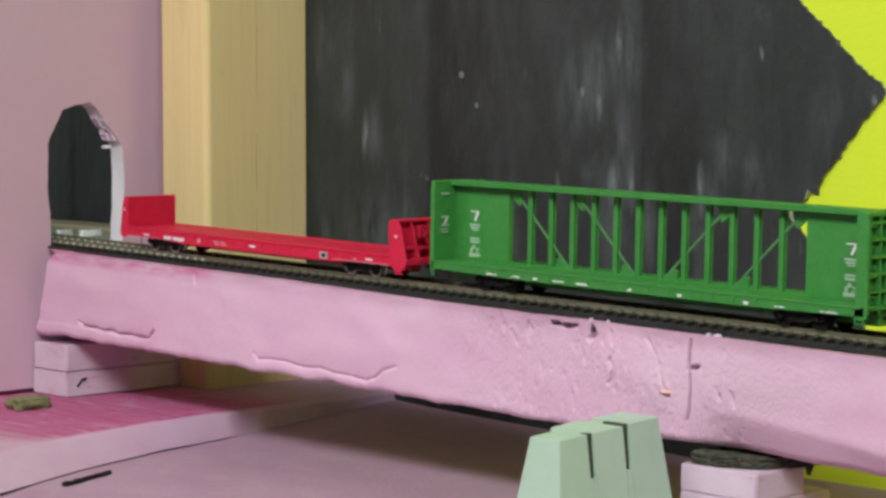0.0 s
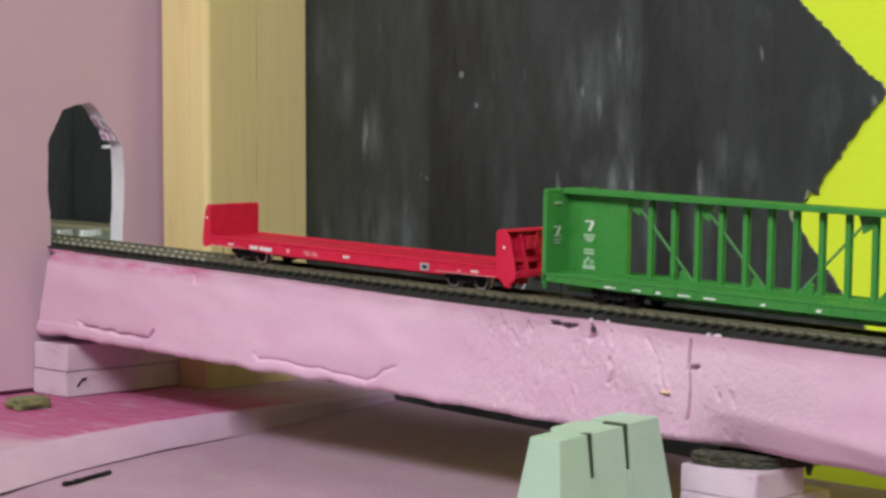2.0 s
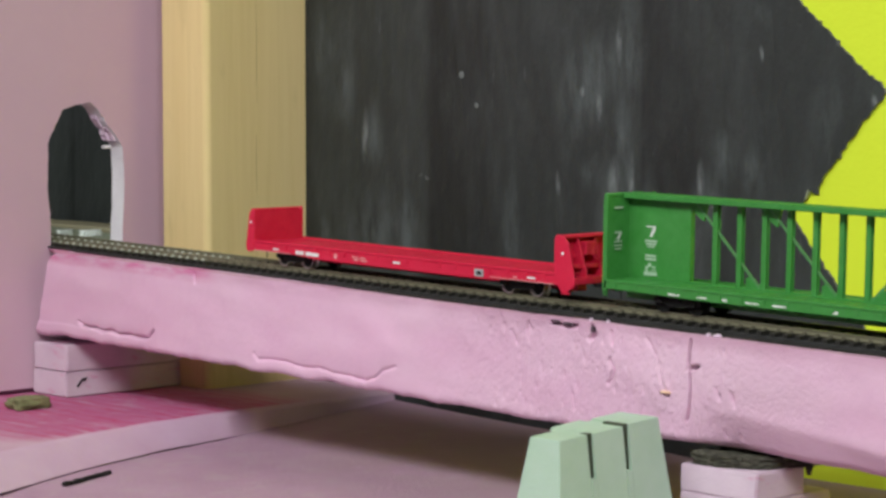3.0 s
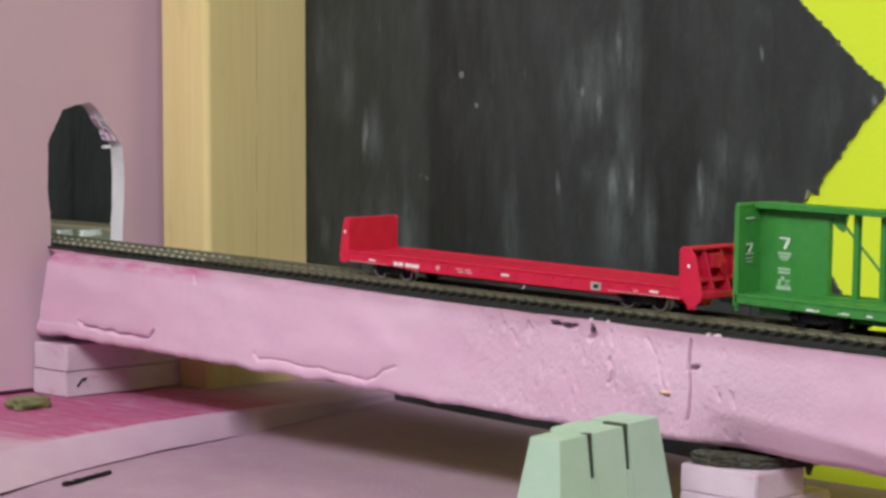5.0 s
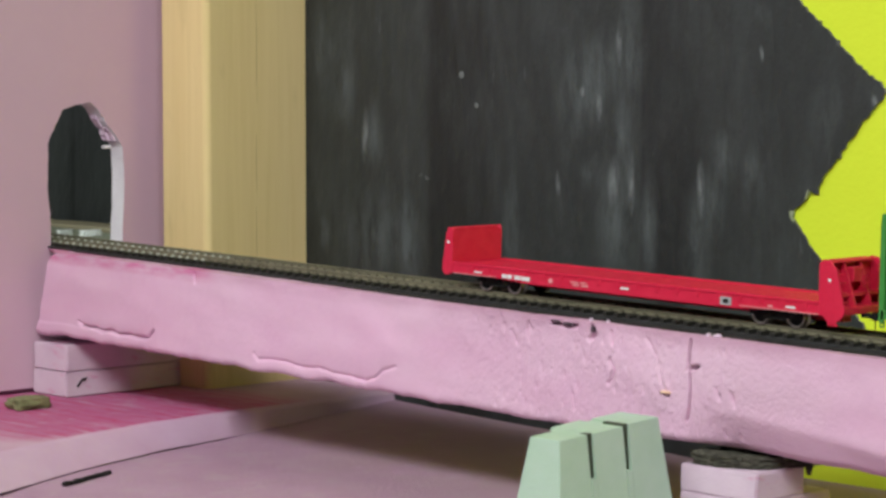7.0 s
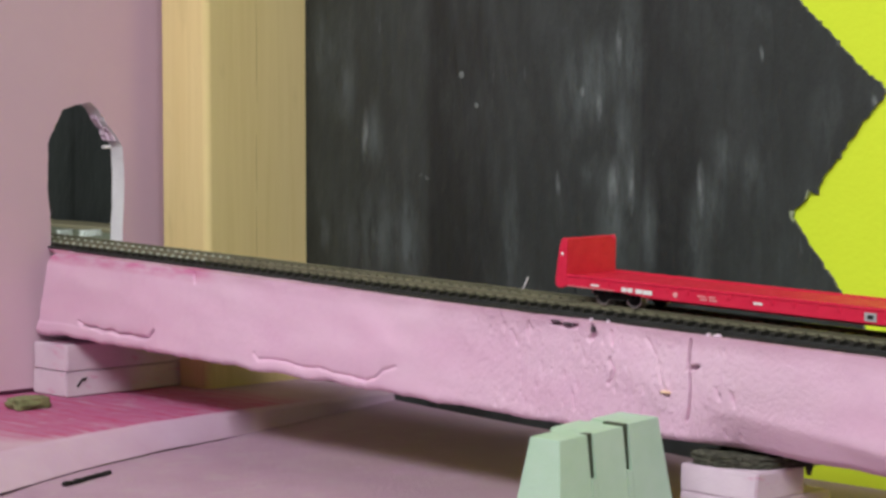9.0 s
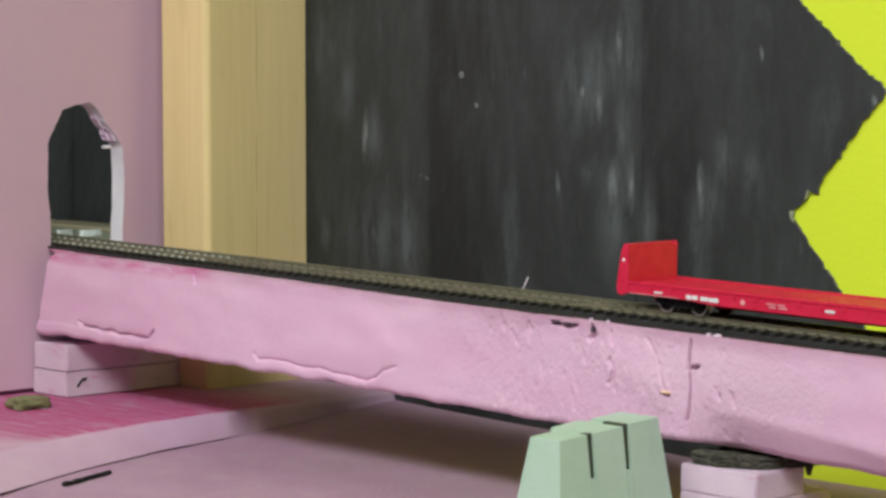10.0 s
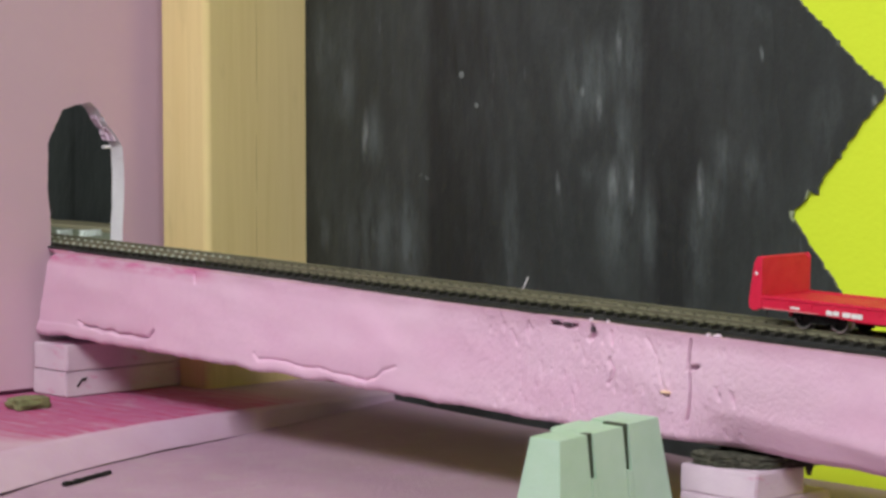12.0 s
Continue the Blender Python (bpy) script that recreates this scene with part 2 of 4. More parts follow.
RAIL.colour(RAIL.mix(RAIL.noise((60, 400, 400), 4), (0.26, 0.24, 0.16), (0.17, 0.158, 0.105)))
RAIL = RAIL.rough(RAIL.noise((90, 500, 500), 3), 0.25, 0.5).m
STEEL = Nodes("wheel_steel", 0.35, 0.9)
STEEL = STEEL.colour(STEEL.mix(STEEL.noise(500, 3), (0.62, 0.61, 0.57), (0.40, 0.39, 0.36))).m


def stone(name, c, d):
    n = Nodes(name, 0.85, spec=0.25)
    n.colour(n.mix(n.noise(180, 5), n.mix(n.noise(700, 4), c, d), tuple(v * 0.45 for v in c)))
    return n.bump(n.noise(400, 5), 0.0006).m


OLIVE = stone("olive_chunk", (0.24, 0.24, 0.115), (0.34, 0.35, 0.17))
ROCK = stone("grey_rock", (0.060, 0.056, 0.042), (0.15, 0.142, 0.105))

# ---------------------------------------------------------------- mesh helpers
MM = 0.001


def mesh_from(name, bm):
    me = bpy.data.meshes.new(name)
    bmesh.ops.recalc_face_normals(bm, faces=bm.faces)
    bm.to_mesh(me)
    bm.free()
    return me


def part(name, bm, material, parent, label="", smooth=False):
    """Link a bmesh (or a ready mesh) as one part under a thing or a part."""
    me = bm if isinstance(bm, bpy.types.Mesh) else mesh_from(name, bm)
    if material and not me.materials:
        me.materials.append(material)
    if smooth:
        me.shade_smooth()
    ob = new(name, me)
    ob.parent = parent
    return tagged(ob, label)


def solid(name, bm, material, label, category, group="", kind="", smooth=False):
    """A thing that is one mesh."""
    me = mesh_from(name, bm)
    me.materials.append(material)
    if smooth:
        me.shade_smooth()
        me.set_sharp_from_angle(angle=1.1)
    return tagged(new(name, me), label, category, group, kind)


def thing(name, label, category, group="", m=None):
    ob = tagged(new(name), label, category, group)
    ob.empty_display_size = 0.01
    if m:
        ob.matrix_basis = m
    return ob


def box(x0, x1, y0, y1, z0, z1, bevel=0.0, bm=None, segs=1):
    """A box in millimetres, its edges bevelled; added to bm if given."""
    b = bmesh.new()
    bmesh.ops.create_cube(b, size=1)
    for v in b.verts:
        v.co = Vector(((x0 + x1) / 2 + v.co.x * (x1 - x0), (y0 + y1) / 2 + v.co.y * (y1 - y0), (z0 + z1) / 2 + v.co.z * (z1 - z0))) * MM
    if bevel:
        bmesh.ops.bevel(b, geom=list(b.edges), offset=bevel * MM, segments=segs, affect="EDGES")
    if bm is None:
        return b
    me = bpy.data.meshes.new("tmp")
    b.to_mesh(me)
    b.free()
    bm.from_mesh(me)
    bpy.data.meshes.remove(me)
    return bm


def prism(pts, a0, a1, plane="xz", bm=None, bevel=0.0):
    """A polygon (millimetres) in a plane, drawn out along the third axis."""
    b = bmesh.new()

    def at(p, a):
        return Vector({"xz": (p[0], a, p[1]), "xy": (p[0], p[1], a), "yz": (a, p[0], p[1])}[plane]) * MM

    lo = [b.verts.new(at(p, a0)) for p in pts]
    hi = [b.verts.new(at(p, a1)) for p in pts]
    b.faces.new(lo)
    b.faces.new(hi[::-1])
    for i in range(len(pts)):
        j = (i + 1) % len(pts)
        b.faces.new((lo[i], hi[i], hi[j], lo[j]))
    bmesh.ops.recalc_face_normals(b, faces=b.faces)
    if bevel:
        bmesh.ops.bevel(b, geom=list(b.edges), offset=bevel * MM, segments=1, affect="EDGES")
    if bm is None:
        return b
    me = bpy.data.meshes.new("tmp")
    b.to_mesh(me)
    b.free()
    bm.from_mesh(me)
    bpy.data.meshes.remove(me)
    return bm


def lathe(profile, centre, axis="y", n=20, bm=None):
    """Turn (radius, along) pairs, in millimetres, about an axis through centre."""
    b = bm or bmesh.new()
    rings = []
    for r, a in profile:
        ring = []
        for k in range(n):
            c, s = r * math.cos(2 * math.pi * k / n), r * math.sin(2 * math.pi * k / n)
            off = {"y": (c, a, s), "x": (a, c, s), "z": (c, s, a)}[axis]
            ring.append(b.verts.new((Vector(centre) + Vector(off)) * MM))
        rings.append(ring)
    for r0, r1 in zip(rings, rings[1:]):
        for k in range(n):
            b.faces.new((r0[k], r0[(k + 1) % n], r1[(k + 1) % n], r1[k]))
    b.faces.new(rings[0])
    b.faces.new(rings[-1][::-1])
    return b


def ragged(a, b, step, amp, seed):
    """Points from a towards b (b left out), broken up sideways."""
    rnd = random.Random(seed)
    a, b = Vector(a), Vector(b)
    n = max(2, int((b - a).length / step))
    side = Vector((-(b - a).y, (b - a).x)).normalized()
    out = [tuple(a)]
    for i in range(1, n):
        out.append(tuple(a.lerp(b, (i + rnd.uniform(-0.3, 0.3)) / n) + side * rnd.gauss(0, amp)))
    return out


GRADE = 1.165
LINE = pose(0, 0, 0, 0, GRADE, 0)  # the track's own space: x along the rails, z up from the rail tops
RAISE = 2.0  # the rail tops over the line
SPEED = 38.106  # millimetres a second


def on_line(x, y, z):
    return LINE @ Vector((x * MM, y * MM, z * MM))


def lump(name, centre, size, material, label, category, seed, squash=0.3):
    """A rough broken chunk, its base at the centre's height."""
    bm = bmesh.new()
    bmesh.ops.create_icosphere(bm, subdivisions=4, radius=1)
    for v in bm.verts:
        p = v.co.copy()
        m = max(abs(p.x), abs(p.y), abs(p.z))
        q = p.lerp(p / m, 0.75)
        q *= 1 + squash * noise.noise(p * 1.7 + Vector((seed, 0, 0))) + 0.10 * noise.noise(p * 5 + Vector((seed, 3, 0)))
        v.co = Vector((q.x * size[0], q.y * size[1], max(q.z, -0.92) * size[2])) * MM / 2
    low = min(v.co.z for v in bm.verts)
    for v in bm.verts:
        v.co.z -= low
    ob = solid(name, bm, material, label, category, smooth=True)
    ob.location = Vector(centre) * MM
    return ob

# ---------------------------------------------------------------- the room
Y_BOARD = 134.5   # front of the black board
X_WALL = -100.0   # front of the pink wall across the track
Z_TOP = -88.0     # top of the upper foam sheet
Z_BASE = -103.0   # top of the lower foam base


def setting(name, bm, material, label, category):
    return solid(name, bm, material, label, category, kind="structure")


setting("floor", box(-1600, 2600, -2600, 136.3, -1010, -1000), CONCRETE, "plain grey concrete floor under the layout", "floor")
setting("ceiling", box(-1600, 2600, -2600, 136.3, 1400, 1410), WALL_GREY, "unseen plain grey ceiling, kept dark to limit bounced light", "ceiling")
# unseen stretches of wall, grey instead of lime to hold down green bounce
setting("wall_northwest", box(-1600, 150, 136.3, 160, -1000, 1400), WALL_GREY, "unseen grey wall added behind the board to limit lime bounce", "wall")
setting("wall_northeast", box(1300, 2600, 136.3, 160, -1000, 1400), WALL_GREY, "unseen grey wall added to limit lime bounce", "wall")
setting("wall_north", box(150, 1300, 136.3, 160, -1000, 1400), LIME, "bright lime yellow painted wall behind the board", "wall")
# unseen walls closing the room, kept grey to limit bounced light
setting("wall_south", box(-1600, 2600, -2620, -2600, -1000, 1400), WALL_GREY, "unseen plain grey wall, kept dark to limit bounced light", "wall")
setting("wall_west", box(-1620, -1600, -2600, 136.3, -1000, 1400), WALL_GREY, "unseen plain grey wall, kept dark to limit bounced light", "wall")
setting("wall_east", box(2600, 2620, -2600, 136.3, -1000, 1400), WALL_GREY, "unseen plain grey wall, kept dark to limit bounced light", "wall")


def sheet_grid(x0, x1, y0, y1, z0, z1, step, edge_x=None, seed=0, wobble=0.6):
    """A foam sheet with a slightly uneven top and a worn edge at its x1 side."""
    bm = bmesh.new()
    nx, ny = int((x1 - x0) / step), int((y1 - y0) / step)
    top = []
    for j in range(ny + 1):
        y = y0 + (y1 - y0) * j / ny
        xe = edge_x(y) if edge_x else x1
        row = []
        for i in range(nx + 1):
            s = i / nx
            x = x0 + (xe - x0) * s
            z = z1 + wobble * noise.noise(Vector((x * 0.012, y * 0.012, seed)))
            if not edge_x:  # the base swells towards the corner by the stud
                z += 9.5 * min(1, max(0, y / 134)) * min(1, max(0, (330 - x) / 290))
            if edge_x and i >= nx - 1:
                z -= (0.5, 2.2)[i - nx + 1] * (0.7 + 0.6 * abs(noise.noise(Vector((0, y * 0.05, seed + 4)))))
            row.append(bm.verts.new(Vector((x, y, z)) * MM))
        top.append(row)
    low = [[bm.verts.new(Vector((row[k].co.x / MM + (1.2 + 0.10 * max(0, 20 - row[k].co.y / MM) if k and edge_x else 0), row[k].co.y / MM, z0 + (0.8 * noise.noise(Vector((3, row[k].co.y / MM * 0.035, seed))) + 0.5 * noise.noise(Vector((5, row[k].co.y / MM * 0.17, seed))) + 0.4 if edge_x else 0))) * MM) for k in (0, nx)] for row in top]
    for j in range(ny):
        for i in range(nx):
            bm.faces.new((top[j][i], top[j][i + 1], top[j + 1][i + 1], top[j + 1][i]))
        bm.faces.new((top[j][nx], low[j][1], low[j + 1][1], top[j + 1][nx]))
        bm.faces.new((top[j][0], top[j + 1][0], low[j + 1][0], low[j][0]))
        bm.faces.new((low[j][0], low[j + 1][0], low[j + 1][1], low[j][1]))
    for j in (0, ny):
        bm.faces.new([*top[j], low[j][1], low[j][0]])
    return bm


def sheet_edge(y):
    """Where the upper sheet ends: nearly square to the track, a little bowed."""
    return 44 + 0.00115 * max(0, 30 - y) ** 2 * 0.78 + 1.6 * noise.noise(Vector((0, y * 0.03, 9))) + 0.6 * noise.noise(Vector((0, y * 0.2, 5)))


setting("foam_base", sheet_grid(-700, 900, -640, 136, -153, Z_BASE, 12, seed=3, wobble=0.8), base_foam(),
        "mauve-pink foam base of the layout, browner with shade painted in by the incline", "foam base")
sheet = solid("foam_sheet", sheet_grid(-640, 60, -420, 134, Z_BASE + 0.7, Z_TOP, 6, sheet_edge, 1, 0.5), printed_foam(),
              "pink foam sheet with printed magenta lines and a cut edge", "foam sheet", smooth=True)

sheet.data.materials.append(SHEET_EDGE)
for p in sheet.data.polygons:
    if p.normal.z < 0.6 or p.center.x / MM > sheet_edge(p.center.y / MM) - 4:
        p.material_index = 1


def pink_wall():
    """Foam board across the track with a hole cut for the train."""
    hole = [(-14, -6), (-13.5, 13), (-15.6, 35), (-15, 61), (-9.5, 72), (-4.3, 81), (5, 84), (16.3, 85.3), (21, 82),
            (26, 76), (29, 71), (34, 66), (37, 62), (39.8, 58), (40.4, 48), (40.8, 34), (40.2, 20), (39.2, 8), (38.4, -6)]
    rim = []
    for a, b in zip(hole, hole[1:] + hole[:1]):
        rim += ragged(a, b, 2.2, 0.22, int(a[1] * 7) + 3) if a[0] < 36 else ragged(a, b, 7.0, 0.16, int(a[1] * 7) + 3)
    outer = [(-420, Z_TOP + 4.6), (-60, Z_TOP + 3.2), (134, Z_TOP + 2), (134, 420), (-420, 420)]
    bm = bmesh.new()
    edges = []
    for ring in (rim, outer):
        vs = [bm.verts.new(Vector((X_WALL, y, z)) * MM) for y, z in ring]
        edges += [bm.edges.new((vs[i], vs[(i + 1) % len(vs)])) for i in range(len(vs))]
    bmesh.ops.triangle_fill(bm, edges=edges, use_beauty=True)
    front = list(bm.faces)
    out = bmesh.ops.extrude_face_region(bm, geom=front)
    for v in [g for g in out["geom"] if isinstance(g, bmesh.types.BMVert)]:
        v.co.x -= 12.5 * MM
        if -40 * MM < v.co.y < 45 * MM and v.co.z < 100 * MM:
            v.co.y += 0.5 * MM * noise.noise(v.co * 200)
    ob = solid("foam_wall", bm, PINK_WALL, "pink foam board wall with a ragged train tunnel hole cut through it", "foam board")
    ob.data.materials.append(PALE)
    for p in ob.data.polygons:
        c = p.center
        if abs(p.normal.x) < 0.9 and -0.04 < c.y < 0.05 and -0.02 < c.z < 0.1:
            p.material_index = 1
    return ob


wall = pink_wall()
# torn foam paper along the upper rim of the hole
inner = [(20.6, 86.5), (24.3, 77.5), (28, 71), (32.5, 64), (34.5, 59.5)]
edge = []
for i, (a, b) in enumerate(zip(inner, inner[1:])):
    edge += ragged(a, b, 1.6, 0.7, 60 + i)
flap = prism(edge + [(44, 59.5), (43, 75), (30, 91)], X_WALL - 12, X_WALL - 6.5, "yz")
edge = []
for i, (a, b) in enumerate(zip(inner, inner[1:])):
    edge += ragged((a[0] + 1.5, a[1]), (b[0] + 1.8, b[1]), 1.8, 0.9, 80 + i)
prism(edge + [(44, 60), (43, 75), (30, 91)], X_WALL - 6.8, X_WALL - 3.0, "yz", flap)
shred = prism(ragged((30.2, 69.5), (36.5, 71.2), 1.6, 0.4, 5) + ragged((36.5, 71.2), (37.5, 66.5), 1.6, 0.4, 6) + ragged((37.5, 66.5), (31.5, 67.0), 1.6, 0.4, 7), X_WALL - 6, X_WALL - 2.2, "yz")
prism(ragged((22.0, 85.5), (27.5, 86.0), 1.5, 0.5, 8) + ragged((27.5, 86.0), (25.5, 83.0), 1.5, 0.3, 9), X_WALL - 6, X_WALL - 1.5, "yz", shred)
box(X_WALL - 9, X_WALL - 5, 30.0, 35.5, 57.0, 59.0, 0.6, shred)
part("torn_paper", shred, PALE, wall, "white torn paper")
part("torn_rim", flap, PINK_CUT, wall, "crumbled foam rim")


def black_sheet():
    """Black sheathing board with a broken end."""
    left = [(-560, -102.5), (-560, 420), (250, 420), (330, 300), (295, 185)]
    breaks = [(292, 185), (343, 139), (350, 132.5), (354, 128.6), (360, 124.6), (365.5, 119), (372.4, 112.4), (383.3, 104), (393.5, 96), (395.6, 92.5), (393.6, 89),
              (390, 86.5), (380, 75), (372, 64.7), (364, 55), (358.6, 49.2), (356, 43.4), (354, 41.9), (350.7, 44.1), (347.6, 37.7), (339.2, 31.4),
              (346, 22.5), (356.8, 9.9), (366.7, -2), (397.5, -38), (369.5, -66), (338.5, -86), (335.5, -102.5)]
    rim = []
    for i, (a, b) in enumerate(zip(breaks, breaks[1:])):
        rim += ragged(a, b, 1.7, 0.5, 20 + i)
    bm = bmesh.new()
    pts = left[:-1] + rim + [breaks[-1]]
    vs = [bm.verts.new(Vector((x, Y_BOARD, z)) * MM) for x, z in pts]
    f = bm.faces.new(vs)
    out = bmesh.ops.extrude_face_region(bm, geom=[f])
    for v in [g for g in out["geom"] if isinstance(g, bmesh.types.BMVert)]:
        v.co.y += 1.5 * MM
        if v.co.x > 0.28:
            v.co.x += random.uniform(-0.4, 0.3) * MM
    bmesh.ops.triangulate(bm, faces=[f for f in bm.faces if len(f.verts) > 4])
    ob = solid("black_board", bm, BLACK, "scuffed black painted sheathing board with a jagged broken end", "board")
    ob.data.materials.append(TORN)
    for p in ob.data.polygons:
        if abs(p.normal.y) < 0.9 and p.center.x > 0.28:
            p.material_index = 1
    return ob


board = black_sheet()
for x, z, r in ((101.2, 101.9, 2.4), (113.6, 84.4, 1.8)):
    part("paint_speck", lathe([(r, 0.1), (r * 0.8, -0.15), (r * 0.3, -0.2)], (x, Y_BOARD, z), "y", 10), SPECK, board, "pale grey speck")
for pts in ([(338.8, 32.4), (340.6, 33.0), (341.2, 31.6), (340.6, 29.6), (341.8, 27.2), (340.8, 27.0), (339.0, 30.2)], [(350.0, 43.4), (350.9, 43.2), (349.9, 40.8), (348.9, 39.0), (348.3, 39.4), (349.2, 41.4)]):
    part("paper_shred", prism(pts, Y_BOARD - 0.5, Y_BOARD + 1.2, "xz"), FRAY, board, "frayed pale edge")


# stud
def stud():
    back, r = Y_BOARD - 0.4, 4.5
    rim = [(-80.4, back), (-80.4, 56.3), (-79.6, 55.5)]
    rim += [(-37 - r + r * math.sin(a), 55.5 + r - r * math.cos(a)) for a in [k * math.pi / 24 for k in range(13)]]
    bm = prism(rim + [(-37, back)], Z_TOP + 0.2, 420, "xy")
    ob = solid("wood_stud", bm, STUD, "pale pine wooden stud standing upright by the black board", "stud", smooth=False)
    line = timber("grain_line", (0.46, 0.33, 0.14), (0.36, 0.25, 0.10))
    for y, z0, z1 in ((94.2, -70, 22), (94.5, 27, 66), (94.8, 84, 150), (94.3, 160, 400)):
        n, left, right = 14, [], []
        for k in range(n + 1):
            z = z0 + (z1 - z0) * k / n
            mid = y + 0.8 * noise.noise(Vector((z * 0.03, 3, 1)))
            half = 0.05 + 0.26 * math.sin(math.pi * k / n) * (0.55 + 0.6 * abs(noise.noise(Vector((z * 0.11, 6, 1)))))
            left.append((mid - half, z))
            right.append((mid + half, z))
        part("grain_crack", prism(left + right[::-1], -37.3, -36.95, "yz"), line, ob, "thin dark grain crack")
    return ob


stud()


def bench():
    t = thing("work_bench", "plain plywood work bench under the foam base", "bench")
    ply = timber("plywood", (0.5, 0.38, 0.22), (0.4, 0.29, 0.15), (3, 70, 70))
    part("bench_top", box(-690, 890, -630, 134, -171.5, -153.4, 1.0), ply, t)
    for x in (-660, 815):
        for y in (-600, 70):
            part("leg", box(x, x + 45, y, y + 45, -999.8, -171.8, 1.5), ply, t)
    return t


bench()


# ---------------------------------------------------------------- the incline
def seg_dist(p, pts):
    best = 1e9
    for a, b in zip(pts, pts[1:]):
        a, b = Vector(a), Vector(b)
        d = b - a
        s = max(0, min(1, (p - a).dot(d) / max(d.length_squared, 1e-9)))
        best = min(best, (p - a - d * s).length)
    return best


# cuts in the foam: lines (along, height), depth, half-width in millimetres
CRACKS = [
    ([(409.3, -6.5), (408.9, -12), (408.5, -16), (409.4, -22), (409.8, -28), (409.4, -34), (408.9, -38), (407.6, -42.4)], 14.0, 0.44),
    ([(410.5, -18.8), (413.6, -17.6)], 8.0, 0.6),
]
LEDGES = [  # torn lips: the foam above them is hollowed out; line, depth, height of the hollow
    ([(-54, -42.5), (-50, -44.5), (-44, -45.2), (-36, -44.4), (-28, -46), (-22, -44.8), (-12, -46.4), (-4, -45.6), (6, -46.6), (15, -45.6), (21, -40.5)], 2.0, 3.2),
    ([(110, -44), (113, -46.6), (135, -46), (148, -47.2), (160, -46.4), (172, -48), (185, -47.4), (198, -48.6), (206, -46.5), (212, -42), (221, -39)], 0.8, 2.6),
]
NICKS = [
    ([(363, -20), (365.6, -24), (364, -28), (362, -31)], 2.2, 0.6),
    ([(363, -7), (364, -13)], 1.4, 0.6),
    ([(383, -8), (389, -14), (392, -20), (394, -27), (398, -33)], 0.8, 0.6),
    ([(352, -6.4), (353, -9), (350.5, -12)], 3.2, 0.9),
    ([(325, -6.6), (330, -6.8), (336, -7.6), (342, -6.6)], 3.0, 0.7),
    ([(311, -8), (309.5, -12), (311, -17)], 1.6, 0.6),
    ([(300, -13), (303, -19)], 1.4, 0.6),
    ([(340, -38), (342, -45)], 1.2, 0.7),
    ([(57.5, -6), (58.2, -10.5)], 2.0, 0.8),
    ([(424, -26), (426, -31)], 1.2, 0.6),
    ([(432, -27), (433.5, -33)], 1.2, 0.6),
]
CUTS = CRACKS + NICKS + [(pts, depth * 1.25, 0.7) for pts, depth, reach in LEDGES]
PLUCK = [(random.Random(i).uniform(284, 440), random.Random(i + 500).uniform(-50, -9), random.Random(i + 900).uniform(0.4, 0.85), random.Random(i + 1300).uniform(0.3, 1.0)) for i in range(110)]


